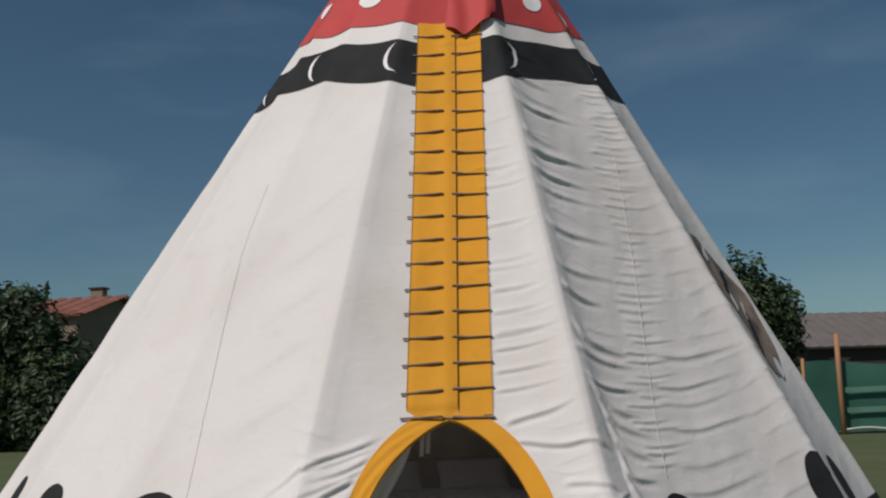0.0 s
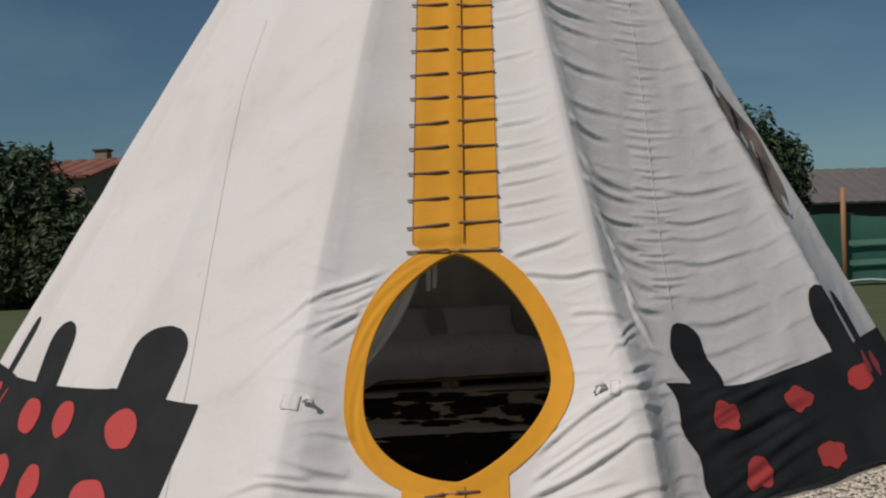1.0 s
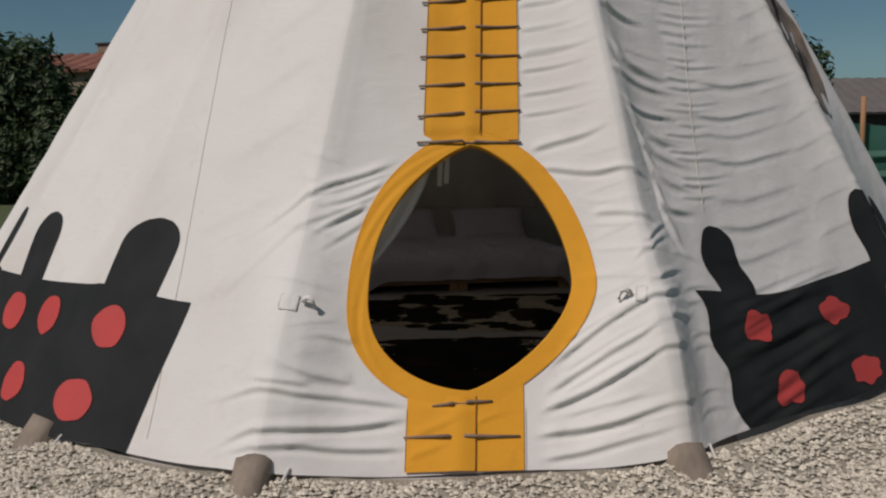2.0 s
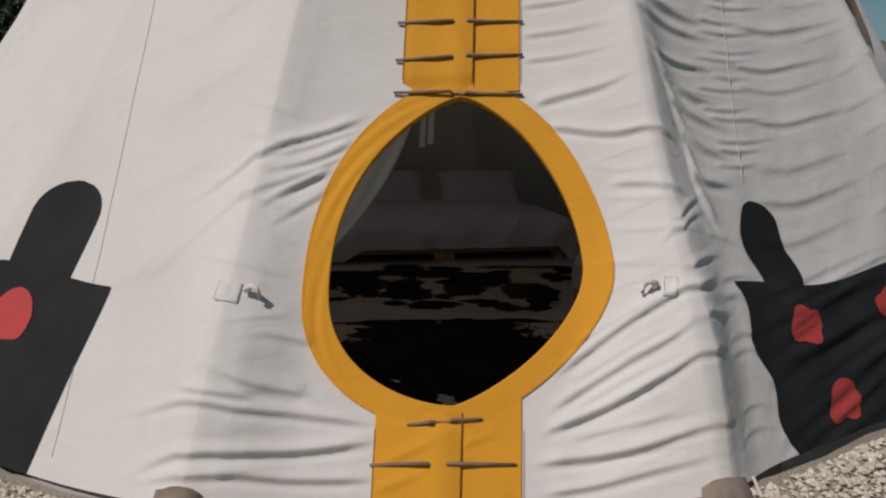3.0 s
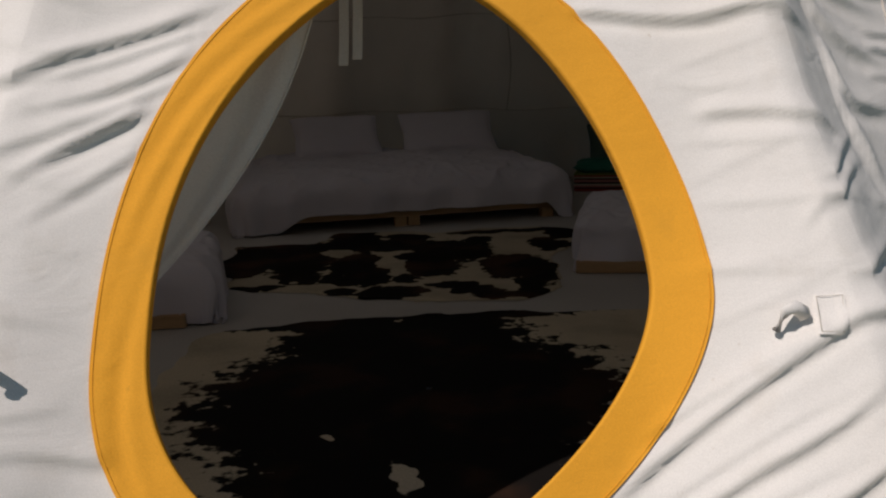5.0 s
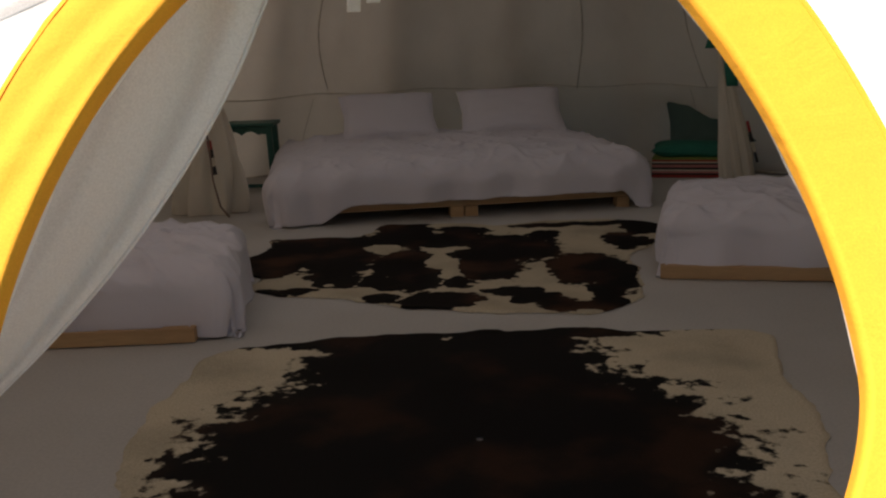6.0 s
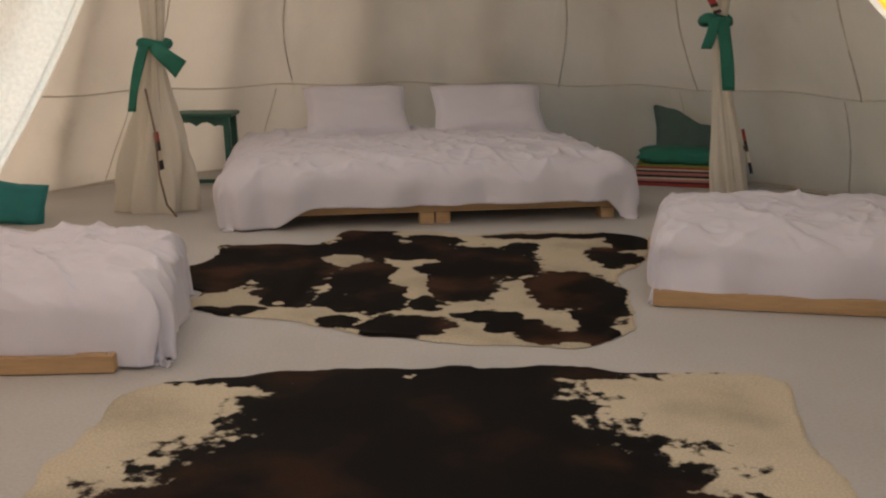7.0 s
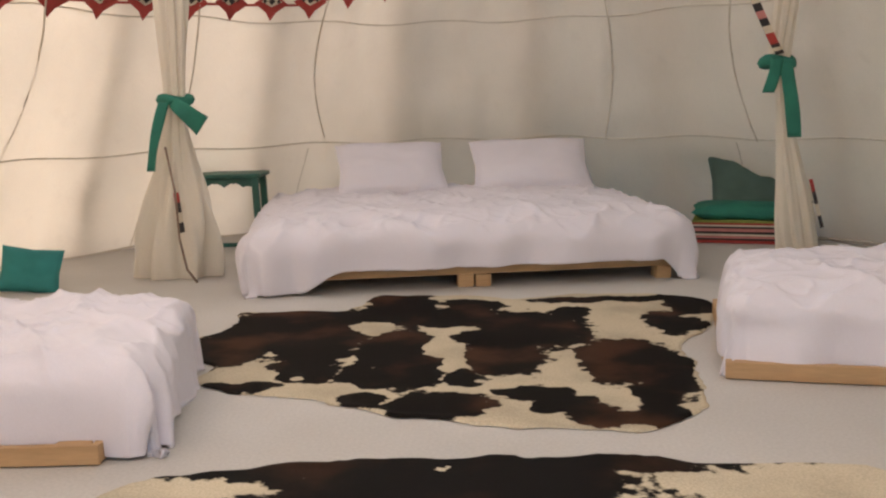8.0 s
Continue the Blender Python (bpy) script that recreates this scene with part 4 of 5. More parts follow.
cowhide("cowhide_rug", "spotted brown and cream cowhide rug before the bed", (-0.12, 4.14, 0.0), 1.08, 0.98,
        [(-0.31, -0.27, 0.4), (-2.2, -0.27, 0.4), (2.28, -0.27, 0.16), (0.71, 0.21, 0.26), (1.34, -0.1, 0.16), (3.06, 0.1, 0.16), (-0.71, -0.06, 0.16), (-2.83, -0.07, 0.1), (-1.1, 0.06, 0.16), (0.08, -0.06, 0.16), (-1.65, -0.05, 0.16), (-0.31, 0.05, 0.16), (2.59, 0.08, 0.06), (1.96, 0.07, 0.06), (2.12, -0.07, 0.06)],
        [(-0.78, 0.31, 0.445, 0.522), (-0.97, 0.0, 0.248, 0.352), (-0.6, 0.12, 0.198, 0.547), (-0.34, 0.65, 0.211, 0.535), (-0.29, 0.0, 0.186, 0.474), (-0.18, -0.34, 0.198, 0.328), (-0.42, -0.39, 0.068, 0.125), (-0.31, -0.49, 0.079, 0.136), (-0.01, -0.45, 0.068, 0.136), (-0.62, -0.39, 0.182, 0.171),
         (-0.82, -0.56, 0.171, 0.091), (-0.03, 0.47, 0.284, 0.231), (0.22, 0.22, 0.346, 0.413), (0.13, -0.19, 0.223, 0.316), (0.02, 0.75, 0.16, 0.148), (0.47, 0.55, 0.102, 0.16), (0.58, -0.25, 0.171, 0.375), (0.71, -0.36, 0.148, 0.42), (0.65, -0.67, 0.079, 0.205), (0.9, 0.34, 0.136, 0.262),
         (1.07, 0.8, 0.16, 0.42), (0.62, 0.83, 0.398, 0.091), (-0.35, -0.72, 0.102, 0.091), (-0.08, -0.78, 0.228, 0.16), (0.23, -0.65, 0.16, 0.102), (0.36, -0.78, 0.136, 0.113), (0.48, -0.91, 0.148, 0.113), (0.65, -0.88, 0.113, 0.148)],
        [(-0.41, 0.29, 0.1, 0.09), (-0.1, 0.24, 0.09, 0.05), (-0.12, -0.07, 0.06, 0.09), (-0.77, -0.43, 0.09, 0.06), (-0.61, -0.45, 0.03, 0.03), (-0.05, -0.22, 0.04, 0.2)],
        HIDE, 0.0, 0.002, 11, 1.8)
cowhide("cowhide_rug", "large dark brown cowhide rug with cream edges inside the door", (0.03, 1.93, 0.0), 1.00, 1.01,
        [(0.66, 0.22, 0.16), (math.pi - 0.72, 0.10, 0.16), (-0.30, -0.13, 0.3), (-0.75, -0.13, 0.3), (math.pi + 0.35, -0.07, 0.3), (math.pi + 0.75, -0.06, 0.3)],
        [(-0.05, -0.05, 0.90, 0.80), (-0.08, -0.65, 0.62, 0.45), (-0.06, 0.97, 1.22, 0.15), (-0.06, 0.55, 0.62, 0.62)],
        [(-0.115, -0.73, 0.04, 0.12), (-0.33, -0.38, 0.03, 0.02), (-0.066, 0.93, 0.018, 0.02)],
        HIDE_DARK, 0.0, 0.002, 23, 4)


# ---- beds ----
def duvet(name, parent, hx, hy, top, drop, seed, puff=0.05, mat=LINEN, lift=None, r=0.09, ruffle=0.0):
    """A quilt over a mattress: it bulges on top and hangs over the edges in folds. drop(x side, y side) gives the hang."""
    nx, ny = 230, 190
    reach = 0.42

    def f(a, b):
        out_x, out_y = max(0.0, abs(a) - hx), max(0.0, abs(b) - hy)
        sx, sy = (1 if a > 0 else -1), (1 if b > 0 else -1)
        limit = drop(a / hx, b / hy)
        o = math.hypot(out_x, out_y)
        fall = min(o, 1.0) / reach * limit
        # round the edge over
        if fall < r * 1.57:
            dx, dz = r * math.sin(fall / r), r * (1 - math.cos(fall / r))
        else:
            dx, dz = r, r + (fall - r * 1.57)
        x = max(-hx, min(hx, a))
        y = max(-hy, min(hy, b))
        if o > 0:
            x += sx * dx * out_x / o
            y += sy * dx * out_y / o
        z = top - dz
        run = (b if out_x > out_y else a)
        w = 0.018 * math.sin(run * 15 + 3 * noise.noise(Vector((run * 2, seed, 0)))) * smooth01(dz / 0.2)
        w += 0.03 * noise.noise(Vector((run * 3.2, dz * 4, seed + 2))) * smooth01(dz / 0.12)
        if ruffle and a > hx:
            w += ruffle * math.sin(run * 44 + 4 * noise.noise(Vector((run * 5, 2, seed)))) * smooth01(dz / 0.08)
        if o > 0:
            x += sx * w * out_x / o
            y += sy * w * out_y / o
        inner = smooth01((1 - abs(a) / (hx + 0.05)) * 4) * smooth01((1 - abs(b) / (hy + 0.05)) * 4)
        z += puff * inner * (0.7 + 0.5 * noise.noise(Vector((a * 1.6, b * 1.6, seed))))
        q = a * 0.8 + b * 0.6
        calm = 1 - 0.75 * smooth01(dz / 0.16)
        z += calm * 0.020 * noise.noise(Vector((a * 5 + b * 2, b * 3 - a, seed + 4)))
        ridge = 1 - abs(noise.noise(Vector((q * 3.5, (b - a) * 1.2, seed + 9)))) * 2
        z += calm * 0.024 * max(0, ridge) ** 4
        ridge2 = 1 - abs(noise.noise(Vector((a * 6 - b * 2, b * 5, seed + 15)))) * 2
        z += calm * 0.015 * max(0, ridge2) ** 4
        ridge3 = 1 - abs(noise.noise(Vector((a * 7 + b * 6, b * 3.2 - a * 2.2, seed + 21)))) * 2.4
        z += calm * 0.008 * max(0, ridge3) ** 5
        if lift:
            x, y, z = lift(x, y, z)
        return Vector((x, y, max(z, 0.012)))
    ob = grid_object(name, f, lin(-hx - reach, hx + reach, nx), lin(-hy - reach, hy + reach, ny), mat, parent)
    so = ob.modifiers.new("thickness", "SOLIDIFY")
    so.thickness, so.offset = 0.012, -1
    return ob


def pillow(w, h, t, seed, mat=LINEN):
    """A stuffed pillow lying flat, with pinched corners and soft dents."""
    verts, faces = [], []
    n = 26
    for side in (1, -1):
        for j in range(n):
            for i in range(n):
                x, y = -1 + 2 * i / (n - 1), -1 + 2 * j / (n - 1)
                k = (max(0, 1 - x ** 4) * max(0, 1 - y ** 4)) ** 0.55
                pin_in = 1 - 0.07 * (abs(x) ** 3 * (1 - abs(y)) + 0) - 0.0
                pin_y = 1 - 0.09 * (abs(y) ** 3 * (1 - abs(x)))
                d = 0.10 * noise.noise(Vector((x * 1.8, y * 1.8, seed + side))) + 0.05 * noise.noise(Vector((x * 5, y * 5, seed)))
                z = side * t / 2 * k * (1 + d) + 0.01 * noise.noise(Vector((x * 2, y * 2, seed + 7)))
                verts.append((x * w / 2 * pin_in, y * h / 2 * pin_y, z))
    for side in (0, 1):
        for j in range(n - 1):
            for i in range(n - 1):
                q = side * n * n + j * n + i
                fc = (q, q + 1, q + n + 1, q + n)
                faces.append(fc if side == 0 else tuple(reversed(fc)))
    ring = [i for i in range(n)] + [j * n + n - 1 for j in range(1, n)] + [(n - 1) * n + i for i in range(n - 2, -1, -1)] + [j * n for j in range(n - 2, 0, -1)]
    for i in range(len(ring)):
        a, b = ring[i], ring[(i + 1) % len(ring)]
        faces.append((a, a + n * n, b + n * n, b))
    return verts, faces


def pallet(parent, wx, wy, blocks, height=0.16, solid=False):
    """A low pallet frame: boards on blocks, or closed with solid side boards."""
    n = max(3, int(wx / 0.22))
    deep = height - 0.004 if solid else 0.045
    for sy in (-1, 1):
        part("rail", box((wx, 0.022, deep), (0, sy * (wy / 2 - 0.011), height - deep / 2), 0.003), PINE, parent)
    if solid:
        for sx in (-1, 1):
            part("rail", box((0.022, wy - 0.05, deep), (sx * (wx / 2 - 0.011), 0, height - deep / 2), 0.003), PINE, parent)
    for i in range(n):
        x = -wx / 2 + 0.08 + (wx - 0.16) * i / (n - 1)
        part("board", box((0.10, wy - 0.05, 0.02), (x, 0, height - 0.012), 0.003), PINE, parent)
    for bx in blocks:
        for by in (-wy / 2 + (0.05 if not solid else 0.09), 0, wy / 2 - (0.05 if not solid else 0.09)):
            part("block", box((0.085, 0.10, height - 0.047), (bx, by, (height - 0.047) / 2), 0.004), PINE, parent)


# the wide bed at the back
bed = thing("double_bed", pose(-0.327, 6.33, 0, 0, 0, 11), "low pallet bed with rumpled white duvet against the lining", "bed")
pallet(bed, 2.20, 1.96, (-1.05, -0.047, 0.047, 1.05), 0.115)
mattress = part("mattress", box((2.08, 1.88, 0.20), (0, 0.02, 0.217), 0.05, seg=4), LINEN, bed, smooth=True)


def bed_drop(fx, fy):
    front = smooth01((-fy - 0.9) / 0.2)
    left = smooth01((-fx - 0.9) / 0.2)
    right = smooth01((fx - 0.9) / 0.2)
    d = 0.12 + 0.175 * front + 0.22 * left + 0.16 * right
    d += 0.14 * front * smooth01((-fx - 0.62) / 0.3)
    return min(d + 0.015, 0.42)


duvet("duvet", bed, 1.11, 0.91, 0.345, bed_drop, 3.0, 0.05, r=0.14)
for x, y, rz, sd in ((-0.34, 0.62, 2, 1.0), (0.64, 0.62, -3, 5.0)):
    vv, ff = pillow(0.76 if sd < 2 else 0.84, 0.52, 0.17, sd)
    pl = mesh_object("pillow", vv, ff, LINEN)
    pl.matrix_basis = bed.matrix_basis @ pose(x, y - 0.02, 0.535, 40, 0, rz)
    tagged(pl, "plump white pillow leaning at the head of the bed", "pillow", "pillows on the bed")

# single bed beside the door, to the left
bed_l = thing("single_bed", pose(-1.93, 3.305, 0, 0, 0, 5), "low pallet bed with white cover hanging to the floor", "bed")
pallet(bed_l, 1.62, 1.06, (-0.72, 0, 0.70), 0.062, True)
part("mattress", box((1.60, 0.84, 0.15), (0, 0, 0.139), 0.05, seg=4), LINEN, bed_l, smooth=True)
duvet("duvet", bed_l, 0.88, 0.40, 0.275, lambda fx, fy: 0.21 + 0.095 * smooth01((-fy - 0.9) / 0.2) * smooth01((0.9 - fx) / 0.1) + 0.14 * smooth01((fx - 0.62) / 0.2), 8.0, 0.045, ruffle=0.007, lift=lambda x, y, z: (x - 0.12 * smooth01(x / 0.9) * (y + 0.45) / 0.9, y, z))
# single bed to the right
bed_r = thing("single_bed", pose(1.805, 4.046, 0, 0, 0, -9), "low pallet bed with white cover and bare wooden edge", "bed")
pallet(bed_r, 1.84, 1.06, (-0.80, 0, 0.80), 0.066, True)
part("mattress", box((1.72, 0.86, 0.15), (0, 0, 0.139), 0.05, seg=4), LINEN, bed_r, smooth=True)
duvet("duvet", bed_r, 0.84, 0.42, 0.29, lambda fx, fy: 0.295 - 0.005 * smooth01((-fy - 0.9) / 0.2), 14.0, 0.045, lift=lambda x, y, z: (x + 0.05 * smooth01(-x / 0.9) * (y + 0.45) / 0.9, y, z))


# ---- tied curtains on the inner poles ----
def gathered_curtain(tie, foot_at, head, spread, seed, label, upper=2.2):
    c = thing("tied_curtain", None, label, "curtain")
    tie, foot_at, head = Vector(tie), Vector(foot_at), Vector(head)

    def f(k, v):
        # v: 0 foot, 0.5 tie, 1 head
        if v < 0.5:
            t = v / 0.5
            mid = foot_at.lerp(tie, t)
            w = spread * (1 - smooth01(t) * 0.80) * (1 + 0.15 * math.sin(3 * t))
        else:
            t = (v - 0.5) / 0.5
            mid = tie.lerp(head, t)
            w = 0.05 + 0.17 * smooth01(t * 1.5) * spread * upper
        q = 2 * math.pi * k / 96
        pleat = 1 + 0.20 * math.sin(7 * q + 2 * math.sin(v * 5 + seed)) + 0.10 * math.sin(13 * q + seed + 3 * v)
        return Vector((mid.x + w * pleat * math.cos(q), mid.y + 0.55 * w * pleat * math.sin(q), max(0.004, mid.z + 0.012 * noise.noise(Vector((q, v * 9, seed))))))
    grid_object("cloth", f, list(range(96)), lin(0, 1, 60), DRAPE, c, closed=True)

    # knotted ribbon
    ring = [tie + Vector((0.075 * math.cos(q), 0.055 * math.sin(q), 0.01 * math.sin(2 * q))) for q in lin(0, 2 * math.pi, 20)]
    tube("ribbon", ring, 0.030, RIBBON, c, 8, flat=1.0, lump=0.3, label="green cotton ribbon knotted round the curtain")

    def tail(name, start, end, w0, w1, bend):
        start, end = Vector(start), Vector(end)
        side = Vector((1, 0, 0)) if abs((end - start).x) < abs((end - start).z) else Vector((0.6, 0, 0.8))
        ob = grid_object(name, lambda s, t: start.lerp(end, t) + side * (s * (w0 + (w1 - w0) * t) / 2) + Vector((0, -0.02 - 0.03 * math.sin(math.pi * t) + 0.01 * s * math.sin(6 * t), bend * math.sin(math.pi * t))),
                         lin(-1, 1, 5), lin(0, 1, 14), RIBBON, c)
        so = ob.modifiers.new("thickness", "SOLIDIFY")
        so.thickness = 0.004
    return c, tail


def striped_band(parent, pts, width=0.05):
    """A woven strap with bars of red, black, cream and pink."""
    mats = [RUST, INK, CREAM, INK, PINK, INK, CREAM, RUST]
    pts = [Vector(p) for p in pts]
    for i in range(len(pts) - 1):
        p, q = pts[i], pts[i + 1]
        for j in range(4):
            a, b = p.lerp(q, j / 4), p.lerp(q, (j + 1) / 4)
            side = Vector((1, 0.0, 0)) * width / 2 + Vector((0, 0, 0.25 * width / 2))
            mesh_object("woven_bar", [a - side, a + side, b + side, b - side, a - side + Vector((0, 0.006, 0)), a + side + Vector((0, 0.006, 0)), b + side + Vector((0, 0.006, 0)), b - side + Vector((0, 0.006, 0))],
                        [(0, 1, 2, 3), (7, 6, 5, 4), (0, 4, 5, 1), (2, 6, 7, 3), (1, 5, 6, 2), (0, 3, 7, 4)], mats[(i * 4 + j) % 8], parent, False)


cl, tail = gathered_curtain((-1.775, 5.50, 1.03), (-1.93, 5.75, 0.0), (-1.66, 5.25, 2.05), 0.22, 2.0, "cream cotton curtain tied with a green ribbon", 0.9)
tail("ribbon_end", (-1.760, 5.440, 1.020), (-1.590, 5.400, 0.890), 0.06, 0.12, 0.01)
tail("ribbon_end", (-1.810, 5.440, 1.020), (-1.900, 5.420, 0.650), 0.06, 0.05, 0.0)
striped_band(cl, [(-1.775, 5.410, 0.530), (-1.750, 5.400, 0.310)], 0.030)
striped_band(cl, [(-1.720, 5.410, 1.630), (-1.750, 5.410, 1.480), (-1.780, 5.420, 1.310)], 0.02)
tube("cord", [(-1.820, 5.420, 0.780), (-1.770, 5.390, 0.530), (-1.760, 5.380, 0.280), (-1.720, 5.360, 0.110), (-1.660, 5.340, 0.042)], 0.007, PIN, cl, 6)
cr, tail = gathered_curtain((1.50, 5.70, 1.155), (1.73, 5.96, 0.0), (1.50, 5.27, 2.05), 0.095, 6.0, "cream cotton curtain tied with a green ribbon over a woven strap", 0.6)
tail("ribbon_end", (1.475, 5.630, 1.175), (1.430, 5.620, 0.995), 0.07, 0.06, 0.0)
tail("ribbon_end", (1.515, 5.630, 1.155), (1.575, 5.620, 0.755), 0.08, 0.07, 0.0)
striped_band(cr, [(1.285, 5.530, 1.575), (1.365, 5.560, 1.415), (1.445, 5.590, 1.265), (1.490, 5.610, 1.195)], 0.042)
striped_band(cr, [(1.715, 5.750, 0.515), (1.805, 5.810, 0.235)], 0.018)

# ---- stool ----
st = thing("stool", pose(-1.955, 6.93, 0, 0, 0, 4), "small green painted wooden table with a scalloped apron", "side table")
part("tabletop", box((0.52, 0.36, 0.03), (0, 0, 0.515), 0.008), GREEN, st)
for x in (-0.215, 0.215):
    for y in (-0.135, 0.135):
        bm = box((0.045, 0.045, 0.50), (x, y, 0.25), 0.006)
        for v in bm.verts:
            k = (v.co.z / 0.5)
            v.co.x += math.copysign(0.012 * (1 - k), x)
        part("leg", bm, GREEN, st)
for y in (-0.14, 0.14):
    bm = bmesh.new()
    xs = lin(-0.20, 0.20, 33)
    topv = [bm.verts.new((x, y - 0.008, 0.50)) for x in xs]
    lowv = [bm.verts.new((x, y - 0.008, 0.435 + 0.030 * abs(math.sin(x / 0.20 * math.pi * 1.5)) - 0.028 * bell(abs(x) - 0.2, 0.04))) for x in xs]
    fs = [bm.faces.new((lowv[i], lowv[i + 1], topv[i + 1], topv[i])) for i in range(32)]
    ext = bmesh.ops.extrude_face_region(bm, geom=fs)
    bmesh.ops.translate(bm, vec=(0, 0.016, 0), verts=[g for g in ext["geom"] if isinstance(g, bmesh.types.BMVert)])
    bmesh.ops.recalc_face_normals(bm, faces=bm.faces[:])
    part("apron", bm, GREEN, st, "scalloped green apron")
for x in (-0.22, 0.22):
    part("stretcher", box((0.02, 0.26, 0.03), (x, 0, 0.03), 0.004), GREEN, st)
part("stretcher", box((0.43, 0.02, 0.03), (0, -0.14, 0.03), 0.004), GREEN, st)


# ---- cushions ----
def cushion_pile():
    base = pose(1.665, 6.97, 0, 0, 0, -14)
    z = 0.0
    bands = [(RUST, 0.024), (INK, 0.012), (PINK, 0.02), (CREAM, 0.012), (INK, 0.016), (PINK, 0.024), (INK, 0.014), (CREAM, 0.012), (RUST, 0.014)]
    mat_thing = thing("floor_cushion", base, "folded striped floor cushion in red, black and cream", "cushion")
    for m, t in bands:
        bm = box((0.70, 0.46, t), (0, 0, z + t / 2), t * 0.45)
        part("stripe", bm, m, mat_thing, smooth=True)
        z += t - 0.001
    part("stripe", box((0.70, 0.46, 0.018), (0, 0, z + 0.009), 0.008), LIME, mat_thing, smooth=True)
    z += 0.017
    vv, ff = pillow(0.73, 0.50, 0.13, 3.0)
    p = mesh_object("cushion", vv, ff, RIBBON)
    p.matrix_basis = base @ pose(0, 0, z + 0.05, 0, 0, 2)
    tagged(p, "flat green cotton cushion on the striped one", "cushion")
    vv, ff = pillow(0.66, 0.60, 0.15, 9.0)
    p = mesh_object("cushion", vv, ff, DEEP_GREEN)
    p.matrix_basis = base @ pose(0.06, 0.10, z + 0.30, 62, -12, -6)
    tagged(p, "dark green cotton cushion leaning on the lining", "cushion")


cushion_pile()
vv, ff = pillow(0.33, 0.26, 0.10, 12.0)
p = mesh_object("cushion", vv, ff, TEAL)
p.matrix_basis = pose(-2.60, 5.33, 0.118, 74, 8, 12)
tagged(p, "teal cotton cushion standing on the floor by the lining", "cushion")


# ---- outside: gravel, grass ----
def scatter_mesh(name, mat, items, label, category):
    verts, faces = [], []
    for vs, fs in items:
        k = len(verts)
        verts += vs
        faces += [tuple(i + k for i in f) for f in fs]
    return tagged(mesh_object(name, verts, faces, mat, None, False), label, category, kind="stuff")


rng = random.Random(4)
bed_in, bed_out = 0.90, 1.18


def gravel_height(a, r):
    """The gravel is banked up against the hem."""
    return -0.022 + (hem(a) + 0.002) * smooth01((1.075 - r) / 0.085) + 0.008 * noise.noise(Vector((a * 0.4, r * 20, 0)))


grid_object("gravel_bed", lambda a, r: Vector((CX + (foot(a).x - CX) * r, CY + (foot(a).y - CY) * r, gravel_height(a, r))), lin(-180, 180, 300), lin(bed_in + 0.07, bed_out, 14), SOIL)
tagged(bpy.data.objects["gravel_bed"], "strip of pale gravel round the foot of the tipi", "gravel", kind="structure")
OCTA = [(0, 1, 2), (0, 2, 3), (0, 3, 4), (0, 4, 1), (5, 2, 1), (5, 3, 2), (5, 4, 3), (5, 1, 4)]


def pebble(p, s):
    q = rng.random() * 6.3
    c, sn = math.cos(q), math.sin(q)
    sx, sy, sz = s * rng.uniform(0.8, 1.4), s * rng.uniform(0.7, 1.0), s * rng.uniform(0.5, 0.8)
    raw = [(0, 0, sz), (sx, 0, 0), (0, sy, 0), (-sx, 0, 0), (0, -sy, 0), (0, 0, -sz)]
    out = []
    for x, y, z in raw:
        x, y, z = x * rng.uniform(0.8, 1.1) + rng.uniform(-0.2, 0.2) * s, y * rng.uniform(0.8, 1.1), z
        out.append((p[0] + x * c - y * sn, p[1] + x * sn + y * c, p[2] + z))
    return out, OCTA


items = []
for i in range(22000):
    a = rng.uniform(-75, 75)
    r = rng.uniform(0.985, bed_out + 0.02 * rng.gauss(0, 1))
    f0 = foot(a)
    items.append(pebble((CX + (f0.x - CX) * r, CY + (f0.y - CY) * r, gravel_height(a, r) + rng.uniform(0.0, 0.012)), rng.uniform(0.008, 0.019)))
scatter_mesh("pebbles", PEBBLE, items, "pale limestone pebbles round the tipi", "gravel")

items = []
for i in range(14000):
    a = rng.uniform(-80, 80)
    r = bed_out + 0.0 + 1.1 * rng.random() ** 1.6
    f0 = foot(a)
    x, y = CX + (f0.x - CX) * r, CY + (f0.y - CY) * r
    h, q = rng.uniform(0.03, 0.09), rng.random() * 6.3
    w = 0.004
    lean = rng.uniform(-0.03, 0.03)
    items.append(([(x - w * math.cos(q), y - w * math.sin(q), -0.04), (x + w * math.cos(q), y + w * math.sin(q), -0.04), (x + lean, y + rng.uniform(-0.03, 0.03), h - 0.03)], [(0, 1, 2)]))
scatter_mesh("grass_blades", BLADE, items, "short dry grass at the edge of the gravel", "grass")


# ---- trees and bushes ----
FAR = Matrix.Translation((0.14, -4.2, 0)) @ Matrix.Rotation(radians(2.5), 4, "Z") @ Matrix.Translation((0.08, 4.2, 0))

